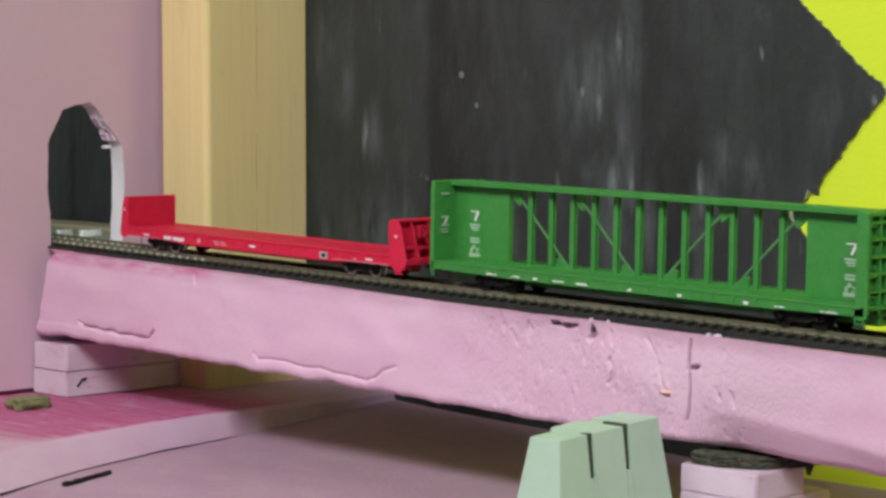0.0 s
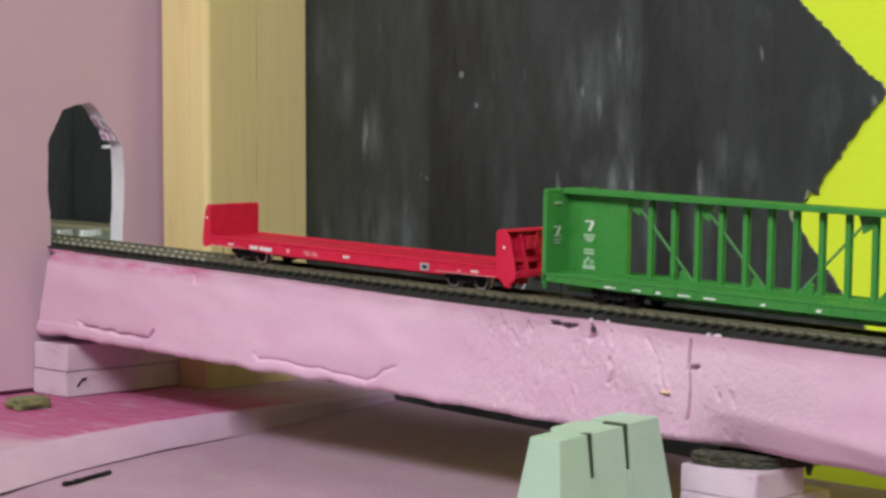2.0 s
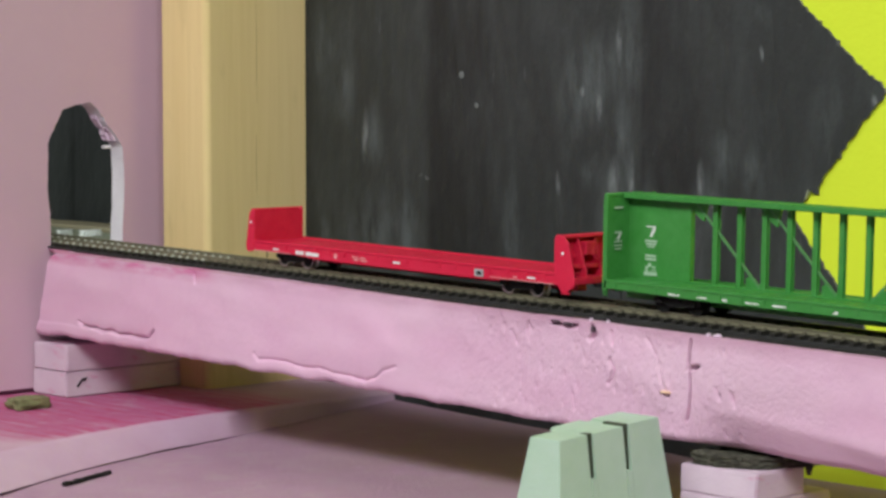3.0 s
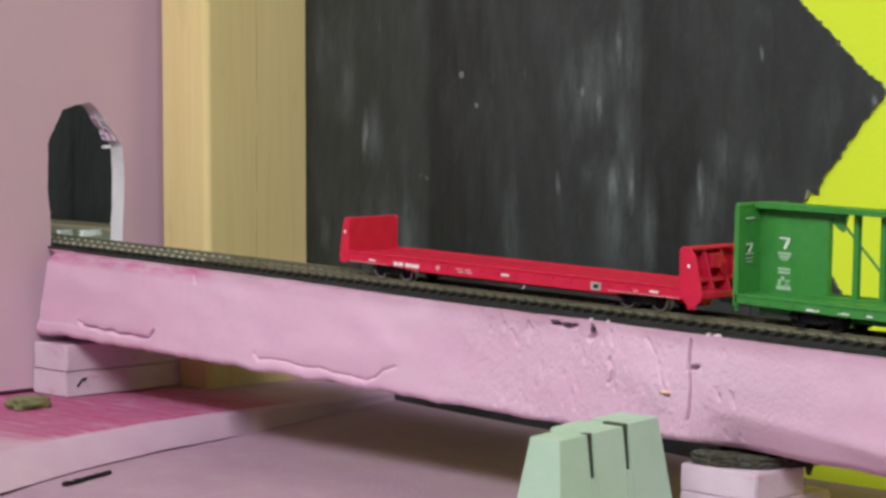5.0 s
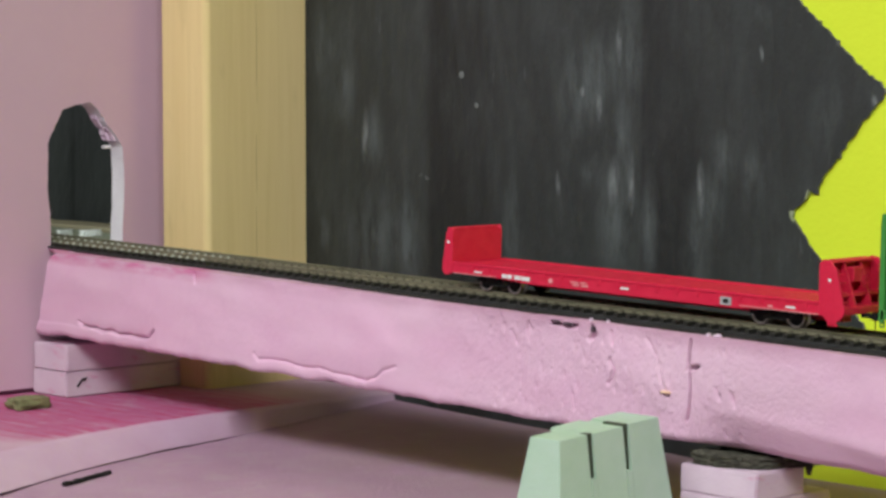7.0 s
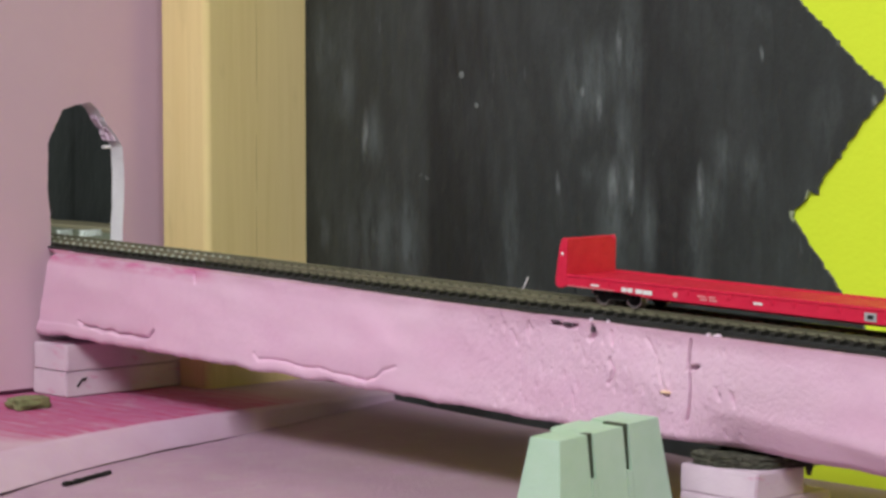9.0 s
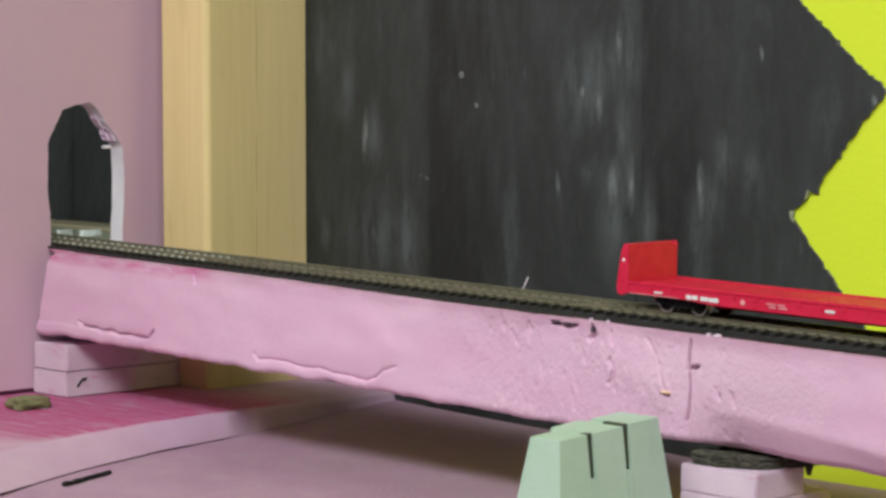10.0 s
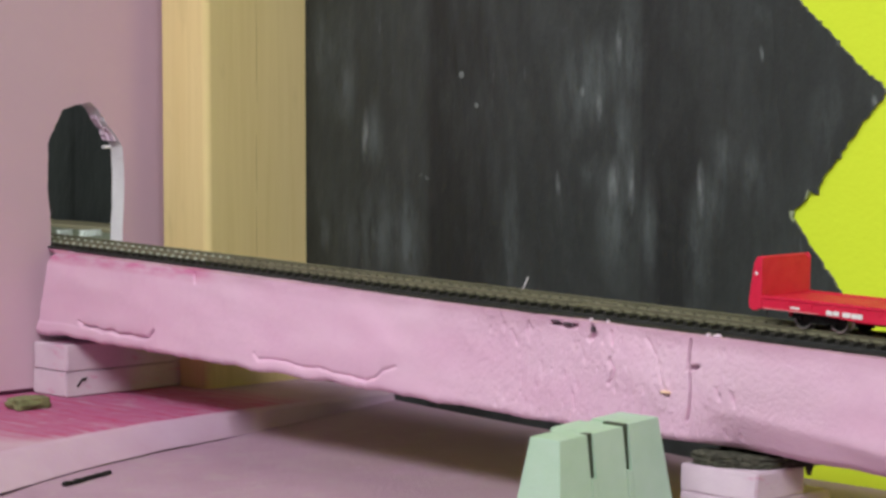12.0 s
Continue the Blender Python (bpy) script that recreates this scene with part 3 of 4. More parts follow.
def incline():
    """Thick foam incline with a rough, hacked side."""
    x0, x1, top, bot = -99.0, 640.0, -3.85, -53.0
    xs = [x0]
    while xs[-1] < x1:
        xs.append(xs[-1] + (6 if xs[-1] > 520 else 0.3 if 404 < xs[-1] < 415 or 323 < xs[-1] < 356 else 0.7))
    rows = 72
    bm = bmesh.new()
    grid = []
    for x in xs:
        ring = []
        near = [q for q in PLUCK if abs(q[0] - x) < 3]
        for j in range(rows + 1):
            s = j / rows
            z = top + (bot - top) * s
            p = Vector((x, z))
            big = 1.7 * noise.noise(Vector((x * 0.012, z * 0.03, 1))) + 0.8 * noise.noise(Vector((x * 0.04, z * 0.07, 2)))
            rough = min(1, max(0, (x - 262) / 30)) * min(1, max(0, (440 - x) / 30))
            fine = (0.08 + 0.17 * rough) * noise.noise(Vector((x * 0.34, z * 0.15, 3))) + (0.03 + 0.13 * rough) * noise.noise(Vector((x * 0.85, z * 0.4, 4)))
            y = -28 - big - fine
            # hollow scooped out low down on the far half, shallow plates on the near one
            lip = -36.0 - 7.0 * min(1, max(0, (x - 415) / 95)) ** 1.3 + 0.8 * noise.noise(Vector((x * 0.04, 0, 6)))
            w = lip - z
            y += 0.30 * (w + math.sqrt(w * w + 3.0)) * min(1, max(0, (x - 404) / 26))
            y += (0.5 if x < 21 else 0.0) * (1 if z > -46 else 0)
            for px, pz, pr, pd in [q for q in near if abs(q[1] - z) < 3]:
                y += pd * math.exp(-((x - px) / pr) ** 2 - ((z - pz) / (pr * 2.6)) ** 2)
            if s > 0.93:
                y += 1.5 * ((s - 0.93) / 0.07) ** 2
            if s < 0.06:
                y += 0.15 * ((0.06 - s) / 0.06) ** 2
            for pts, depth, half in CUTS:
                if min(q[0] for q in pts) - 4 < x < max(q[0] for q in pts) + 4:
                    d = seg_dist(p, pts)
                    if d < half * 2:
                        y += depth * math.exp(-(d / half) ** 2)
            for pts, depth, reach in LEDGES:
                if pts[0][0] < x < pts[-1][0]:
                    for a, b in zip(pts, pts[1:]):
                        if a[0] <= x <= b[0]:
                            up = z - (a[1] + (b[1] - a[1]) * (x - a[0]) / (b[0] - a[0])) - 0.5 * noise.noise(Vector((x * 0.3, 1, 5)))
                            fade = min(1, (x - pts[0][0]) / 8, (pts[-1][0] - x) / 8)
                            y += depth * fade * (0.7 + 0.7 * noise.noise(Vector((x * 0.09, 4, 5)))) * (math.exp(-up / reach) if up > 0 else max(0, 1 + up / 0.7))
            zz = z
            edge = 0.9 * noise.noise(Vector((x * 0.05, 7, 0))) + 0.5 * noise.noise(Vector((x * 0.25, 8, 0)))
            if s > 0.7:
                near_right = min(1, max(0, (x - 230) / 60))
                zz += (edge * 1.6 * (1 - 0.6 * near_right) + 1.7 * max(0, 1 - abs(x - 408) / 48) - 0.3 * near_right) * (s - 0.7) / 0.3
            if s < 0.12:
                zz -= 0.6 * abs(edge) * (0.12 - s) / 0.12
            xx = x + max(0, 1 - (x - x0) / 60) * (4 + 15 * (1 - s) + 5 * max(0, 1 - s / 0.12) ** 2 + 1.2 * noise.noise(Vector((0, z * 0.1, 2))))
            ring.append(bm.verts.new(Vector((xx, y, zz)) * MM))
        for y, z in ((-8, bot - 2), (2, bot - (5.6 if x < -45 else 3.4)), (20, bot - (5.6 if x < -45 else 3.4)), (28, bot), (28, top), (-16, top)):
            ring.append(bm.verts.new(Vector((x, y, z)) * MM))
        grid.append(ring)
    n = len(grid[0])
    for a, b in zip(grid, grid[1:]):
        for j in range(n):
            k = (j + 1) % n
            bm.faces.new((a[j], a[k], b[k], b[j]))
    bm.faces.new(grid[0])
    bm.faces.new(grid[-1][::-1])
    ob = solid("foam_incline", bm, RAMP, "thick pink foam incline with hacked, cracked side carrying the track", "foam incline", smooth=True)
    ob.matrix_basis = LINE
    return ob


ramp = incline()
part("foam_chip", box(394.5, 399.5, -30.5, -28, -31.3, -30.2, 0.4), plastic("orange_chip", (0.85, 0.56, 0.36), 0.7), ramp, "small orange chip")
# dark chips set in the gouges, standing in for their purple shade
GOUGE_SHADE = plastic("gouge_shade_purple", (0.075, 0.045, 0.060), 0.8, 0.05, 0.2)
for x0, x1, z0, z1 in ((325.5, 331, -6.3, -5.4), (333.5, 339.5, -7.0, -5.6), (350.8, 352.6, -8.6, -6.0)):
    part("gouge_shade", box(x0, x1, -28.6, -25, z0, z1, 0.35), GOUGE_SHADE, ramp, "dark purple chip standing in for gouge shade")
for x, w, z in ((349.2, 1.8, -3.9), (359.5, 1.6, -3.8), (418.0, 2.2, -3.9), (423.0, 3.6, -3.9)):
    part("foam_crumb", lathe([(w * 0.5, 0), (w * 0.62, 0.5), (w * 0.35, 1.3), (w * 0.1, 1.5)], (x, -26.2, z), "z", 7), PINK_CUT, ramp, "white crumb")

# roadbed behind the wall, and a strip of wood beside it
rb = solid("foam_roadbed", box(-420, X_WALL - 13.2, -34, 92, -60, -5.4, 1.0), plastic("green_dusted_foam", (0.30, 0.34, 0.22), 0.5),
           "green-grey foam roadbed seen through the tunnel hole", "roadbed")
rb.matrix_basis = LINE
ws = solid("wood_strip", box(-420, X_WALL - 13.5, 92.4, 122, -70, 1.6, 1.0), STRIP, "pale wooden strip beyond the track", "wood strip")


# ---------------------------------------------------------------- track
def track():
    t = thing("railway_track", "model railway track with dark ties and metal rails on foam", "track", m=LINE @ Matrix.Translation((0, 0, RAISE * MM)))
    prof = [(-1.3, -2.5), (1.3, -2.5), (1.3, -2.1), (0.35, -1.8), (0.35, -0.9), (0.75, -0.6), (0.75, -0.08), (0.6, 0), (-0.6, 0), (-0.75, -0.08),
            (-0.75, -0.6), (-0.35, -0.9), (-0.35, -1.8), (-1.3, -2.1)]
    for y in (-8.95, 8.95):
        for a, b in ((-400, 55), (55.4, 329), (329.4, 640)):
            part("rail", prism([(p[0] + y, p[1]) for p in prof], a, b, "yz"), RAIL, t)
        for x in (55.2, 329.2):
            part("rail_joiner", box(x - 5.5, x + 5.5, y - 1.7, y + 1.7, -2.5, -1.1, 0.3), RAIL, t, "metal rail joiner")
    part("underlay", box(-400, X_WALL - 14, -15.6, 15.6, -5.8, -4.42, 0.2), TAPE, t, "black strip under the ties")
    part("underlay", box(X_WALL - 11.5, 640, -15.9, 15.9, -5.8, -4.42, 0.2), TAPE, t, "black strip under the ties")
    part("roadbed_strip", box(-400, X_WALL - 14, -16.4, 16.4, -5.3 - RAISE, -5.82, 0.5), BED, t, "dark foam roadbed strip under the track")
    # a dark ragged strip lies on the foam beside the ties, wider as the line runs down
    front, x = [], -70.0
    while x < 640:
        wide = 1.2 + 6.4 * min(1, max(0, (x - 120) / 110)) - 2.6 * max(0, 1 - abs(x - 345) / 28) - 1.6 * max(0, 1 - abs(x - 520) / 60)
        front.append((x, -16.6 - max(0.4, wide + 0.9 * noise.noise(Vector((x * 0.05, 2, 7))) + 0.5 * noise.noise(Vector((x * 0.3, 5, 7))))))
        x += 2.5
    part("ledge_strip", prism([(640, -16.0), (-70, -16.0)] + front, -3.9 - RAISE, -3.55 - RAISE, "xy"), BED, t, "dark ragged strip on the foam beside the ties")
    meshes = []
    for pale in (True, False):
        bm = box(-1.25, 1.25, -15.2, 15.2, -4.4, -2.52, 0.25)
        for y in (-8.95, 8.95):  # strips that join the ties below the rails
            box(-3.4, 3.4, y - 0.9, y + 0.9, -4.3, -3.3, 0, bm)
        bm.faces.ensure_lookup_table()
        plain = len(bm.faces)
        for y in (-10.7, -7.2, 7.2, 10.7):
            # spikes left of the joint are pale, glints put into their colour
            k = 0.9 if pale else 0.8
            box(-k, k, y - k * 0.8, y + k * 0.8, -2.6, -1.2 if pale else -1.4, 0.2, bm)
        me = mesh_from("tie", bm)
        me.materials.append(TIE)
        # overhead light put into the colour: tie tops and plain spikes lighter
        me.materials.append(GLINT_SPIKE if pale else LIT_TOP)
        me.materials.append(LIT_TOP)
        for p in me.polygons:
            p.material_index = 1 if p.index >= plain else 2 if p.normal.z > 0.9 else 0
        meshes.append(me)
    x = -398.0
    while x < 636:
        ob = part("tie", meshes[0 if x < 50 else 1], None, t)
        ob.location = (x * MM, random.uniform(-0.15, 0.15) * MM, 0)
        ob.rotation_euler = (0, 0, random.gauss(0, 0.008))
        x += 6.9
    return t


track()


# ---------------------------------------------------------------- supports and loose bits
def foam_block(x0, x1, y0, y1, z0, z1, seed, label, m=None):
    bm = box(x0, x1, y0, y1, z0, z1, 0.7, segs=2)
    bmesh.ops.subdivide_edges(bm, edges=[e for e in bm.edges if e.calc_length() > 0.006], cuts=6, use_grid_fill=True)
    for v in bm.verts:
        v.co += Vector((noise.noise(v.co * 90 + Vector((seed, 0, 0))), noise.noise(v.co * 90 + Vector((0, seed, 0))), 0)) * 0.7 * MM
    ob = solid("foam_riser", bm, RISER, label, "foam riser", "foam risers under the incline", smooth=True)
    if m:
        ob.matrix_basis = m
    return ob


r1 = foam_block(-98.6, -64.5, -28.3, 110, Z_TOP + 0.4, -72.9, 1, "pale pink foam riser strip with a black ink mark")
part("ink_mark", prism([(-21, -81.6), (-20, -82.2), (-17, -78.4), (-15, -78.6), (-13.6, -76.8), (-17, -77.2)], -64.9, -64.1, "yz"), DARK, r1, "black ink mark")
foam_block(-98.4, -64.2, -28.0, 112, -72.5, -57.0, 2, "pink foam riser strip stacked on another under the incline")
foam_block(404.0, 448.2, -28.8, 22, Z_BASE + 0.7, -81.6, 5, "wider lower pale pink foam riser block on the base")
foam_block(404.2, 446.8, -28.4, 5.2, -81.58, -69.4, 6, "upper pale pink foam riser block below the incline")


def rock_shim():
    """Flat broken slab of dark stone, its far corner reaching past the riser."""
    rim = [(409, -25.5), (412, -27.4), (418, -26.4), (423, -27.4), (430, -24), (437, -21), (444, -15), (446, -6), (451, 5), (452, 11), (444, 11.5), (430, 9), (414, 4), (410, -8), (408, -17)]
    bm = bmesh.new()
    bmesh.ops.create_icosphere(bm, subdivisions=5, radius=1)
    for v in bm.verts:
        p = v.co.copy()
        a = math.atan2(p.y, p.x)
        reach = 1e9
        for q, r in zip(rim, rim[1:] + rim[:1]):
            q, r = Vector(q) - Vector((428, -8)), Vector(r) - Vector((428, -8))
            d = Vector((math.cos(a), math.sin(a)))
            den = d.x * (r - q).y - d.y * (r - q).x
            if abs(den) > 1e-6:
                u = (q.x * (r - q).y - q.y * (r - q).x) / den
                w = (q.x * d.y - q.y * d.x) / den
                if u > 0 and -0.001 <= w <= 1.001:
                    reach = min(reach, u)
        flat = min(1, math.hypot(p.x, p.y) * 1.15) * reach * (1 + 0.08 * noise.noise(p * 6) + 0.05 * noise.noise(p * 15))
        top = (5.8 - 0.02 * (math.cos(a) * flat + 22)) * (1 + 0.22 * noise.noise(p * 4) + 0.16 * noise.noise(p * 11))
        z = top * min(1, max(0, 0.5 + p.z * 0.9))
        v.co = Vector((428 + math.cos(a) * flat, -8 + math.sin(a) * flat, z - 69.35)) * MM
    prism([(449.0, -66.5), (453.4, -67.6), (451.6, -69.6), (450.6, -73.4), (449.4, -72.4), (448.4, -69.0)], 2.6, 5.0, "xz", bm, 0.3)
    return solid("grey_rock", bm, ROCK, "dark grey-green broken stone shim between foam riser and incline", "rock", smooth=True)


rock_shim()
lump("olive_chunk", (-46, -67, Z_TOP), (15, 23, 7.0), OLIVE, "small olive brown chunk lying on the pink sheet", "chunk", 2, 0.2)


# pale lumps added where rails and roadbed glint, the glint in their colour
for x, y, w in ((-184, 54, 6), (-172, 66, 8)):
    lump("glint_lump", (x, y, -1.8), (w, w * 1.8, 4.2), TUNNEL_GLINT, "shiny pale green lump added for a glint beside the track", "scrap", 3)


def stick():
    bm = bmesh.new()
    n = 9
    for k in range(n):
        s = k / n
        box(-20 + 40 * s, -20 + 40 * (s + 1 / n) + 0.4, -1.2 + 0.25 * math.sin(k * 2.1), 1.2 + 0.25 * math.sin(k * 1.3), 0, 1.9 + 0.25 * math.sin(k * 3.3), 0.4, bm)
    box(12, 19, -3.0, -1.2, 0, 1.0, 0.3, bm)
    box(-21, -17, -2.0, 0.6, 0, 1.2, 0.3, bm)
    ob = solid("black_stick", bm, DARK, "thin black stick lying on the foam base", "stick")
    ob.matrix_basis = pose(0.1027, -0.1315, (Z_BASE + 0.5) * MM, 0, 0, math.degrees(math.atan2(36.2, -13.4)) - 180)
    return ob


stick()
tw = solid("white_twig", prism([(164.6, -17.5), (165.2, -17.7), (168.8, -11.2), (168.2, -10.8)], 120, 120.8, "xz"), PALE, "tiny white sliver leaning on the black board", "sliver")


def pier():
    """Tapered printed bridge pier with two slots across its sloping top."""
    x0, x1, y0, y1, zb = 378.5, 400.0, -98.4, -38.5, Z_BASE + 0.4
    t = thing("bridge_pier", "pale sage green printed plastic bridge pier with two slots", "bridge pier")

    def grow(z):
        return (-52.0 - z) * 0.135

    # slope of the top shaped to fit the camera's view
    def crown(y):
        return -53.6 + 4.0 * (y - y0) / (y1 - y0)

    def block(p):
        bm = bmesh.new()
        vs = [bm.verts.new(Vector(q) * MM) for q in p]
        for f in ((0, 1, 2, 3), (0, 4, 5, 1), (1, 5, 6, 2), (2, 6, 7, 3), (3, 7, 4, 0), (4, 7, 6, 5)):
            bm.faces.new([vs[i] for i in f])
        bmesh.ops.recalc_face_normals(bm, faces=bm.faces)
        bmesh.ops.bevel(bm, geom=list(bm.edges), offset=0.2 * MM, segments=2, affect="EDGES")
        return bm

    h = grow(zb)

    def face(y):  # the slotted face is skewed a little to fit the camera's view
        return x1 - 3.0 * (y1 - y) / (y1 - y0)

    for a, b, back, up in ((y0, -82.3, -1.2, 0.7), (-79.1, -60.6, 5, 0.7), (-57.4, y1, 1, 1.2)):  # the three tapered teeth
        lo, hi = (h if a == y0 else 0), (h if b == y1 else 0)
        za, zc = crown(a) + up, crown(b) + up
        part("pier_tooth", block(((x0 - back, a, za), (face(a), a, za), (face(b), b, zc), (x0 - back, b, zc), (x0 - h, a - lo, zb), (face(a) + h, a - lo, zb), (face(b) + h, b + hi, zb), (x0 - h, b + hi, zb))), SAGE, t)
    for a, b, zs, depth, cut in ((-82.3, -79.1, -70.6, 3.8, -0.95), (-60.6, -57.4, -69.4, 11.5, -1.5)):
        p, q, g = a - 0.02, b + 0.02, grow(zs)
        c = face((a + b) / 2)
        part("slot_foot", block(((x0 - g + 0.4, p, zs), (c + g + 0.3, p, zs), (c + g + 0.3, q, zs), (x0 - g + 0.4, q, zs), (x0 - h, p, zb), (c + h + 0.3, p, zb), (c + h + 0.3, q, zb), (x0 - h, q, zb))), SAGE, t)
        # closed towards the back; a dark block stands in for slot shade
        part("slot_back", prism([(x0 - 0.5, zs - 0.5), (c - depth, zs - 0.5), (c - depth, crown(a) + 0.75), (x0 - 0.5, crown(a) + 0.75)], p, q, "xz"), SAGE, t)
        part("slot_shade", prism([(c - depth - 0.3, zs + 0.1), (c + g - 1.4, zs + 0.1), (c - 0.5, crown(a) - cut), (c - depth - 0.3, crown(a) - cut)], a + 0.05, b - 0.05, "xz"), SLOT_SHADE, t, "dark block standing in for the slot's shade")
    return t


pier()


# ---------------------------------------------------------------- rolling stock
def wheelset(parent, x, bright):
    """Axle with two flanged wheels, one rigid piece; turns about its own middle."""
    bm = lathe([(1.0, -8), (1.0, 8)], (0, 0, 0), "y", 10)
    for s in (-1, 1):
        prof = [(1.2, 10.9), (3.4, 10.7), (3.7, 10.2), (4.1, 10.2), (4.2, 10.9), (4.8, 10.9), (4.85, 8.2), (5.5, 7.6), (5.4, 7.1), (1.2, 7.0)]
        lathe([(r, a * s) for r, a in prof], (0, 0, 0), "y", 28, bm)
        for k in range(3):  # bosses, so that the turn shows
            a = 2 * math.pi * k / 3
            lathe([(0.5, 10.75 * s), (0.35, 10.95 * s)], (2.4 * math.cos(a), 0, 2.4 * math.sin(a)), "y", 8, bm)
    ob = part("wheelset", bm, DARK, parent, "dark wheels with bright metal treads" if bright else "black wheels on an axle")
    if bright:
        ob.data.materials.append(STEEL)
        for p in ob.data.polygons:
            p.material_index = 1 if math.hypot(p.center.x, p.center.z) > 3.9 * MM else 0
    ob.location = (x * MM, 0, 4.8 * MM)
    return ob


WHEELS = []


def truck(parent, x, rim):
    """Two-axle truck: side frames with journals and springs, bolster, wheelsets."""
    ob = part("truck", box(-2.6, 2.6, -13, 13, 4.2, 7.4, 0.4), DARK, parent, "black four-wheel truck")
    ob.location = (x * MM, 0, RAISE * MM)
    for s in (-1, 1):
        y = 12.0 * s
        pts = [(-14, 6.2), (-13, 7.0), (-8, 7.2), (-4.5, 8.6), (4.5, 8.6), (8, 7.2), (13, 7.0), (14, 6.2), (14, 4.6), (12, 4.0), (8.4, 4.4), (4.4, 2.8), (-4.4, 2.8), (-8.4, 4.4), (-12, 4.0), (-14, 4.6)]
        bm = prism(pts, y - 0.8, y + 0.8, "xz", bevel=0.2)
        for a in (-9.5, 9.5):
            lathe([(1.5, 0.5 * s), (1.5, 1.4 * s), (1.0, 1.7 * s)], (a, y, 5.2), "y", 12, bm)
        for a in (-1.8, 0, 1.8):
            lathe([(0.7, -1.8), (0.7, 1.8)], (a, y + 0.6 * s, 5.0), "z", 8, bm)
        part("side_frame", bm, DARK, ob)
    for a in (-9.5, 9.5):
        w = wheelset(ob, a, rim)
        WHEELS.append((w, a))
    return ob


def coupler(parent, x, s):
    bm = box(x, x + 7.0 * s, -1.3, 1.3, 8.3, 10.2, 0.2) if s > 0 else box(x + 7.0 * s, x, -1.3, 1.3, 8.3, 10.2, 0.2)
    pts = [(5.6, -1.4), (8.6, -2.2), (9.4, -1.0), (7.6, -0.6), (7.6, 1.1), (8.8, 1.6), (8.4, 2.4), (5.6, 1.6)]
    prism([(x + p[0] * s, p[1]) for p in pts], 7.7, 10.7, "xy", bm)
    lathe([(0.25, 0), (0.25, -4.4)], (x + 6.4 * s, 0.4, 7.8), "z", 6, bm)
    return part("coupler", bm, DARK, parent, "black knuckle coupler")


def bar(name, x0, x1, z0, z1, y, material, parent, label=""):
    return part(name, box(x0, x1, y - 0.12, y + 0.2, z0, z1), material, parent, label)


def brake_wheel(parent, x, y, z, material):
    bm = bmesh.new()
    n, r = 18, 3.0
    rings = []
    for k in range(n):
        a = 2 * math.pi * k / n
        ring = []
        for q in range(5):
            b = 2 * math.pi * q / 5
            rr = r + 0.3 * math.cos(b)
            ring.append(bm.verts.new(Vector((x + 0.3 * math.sin(b), y + rr * math.cos(a), z + rr * math.sin(a))) * MM))
        rings.append(ring)
    for k in range(n):
        a, b = rings[k], rings[(k + 1) % n]
        for q in range(5):
            bm.faces.new((a[q], a[(q + 1) % 5], b[(q + 1) % 5], b[q]))
    for k in range(3):
        a = math.pi * k / 3
        for s in (-1, 1):
            prism([(y + 0.2 * math.sin(a) * s, z - 0.2 * math.cos(a) * s), (y + r * math.cos(a) * s, z + r * math.sin(a) * s), (y - 0.2 * math.sin(a) * s, z + 0.2 * math.cos(a) * s)], x - 0.2, x + 0.2, "yz", bm)
    return part("brake_wheel", bm, material, parent)


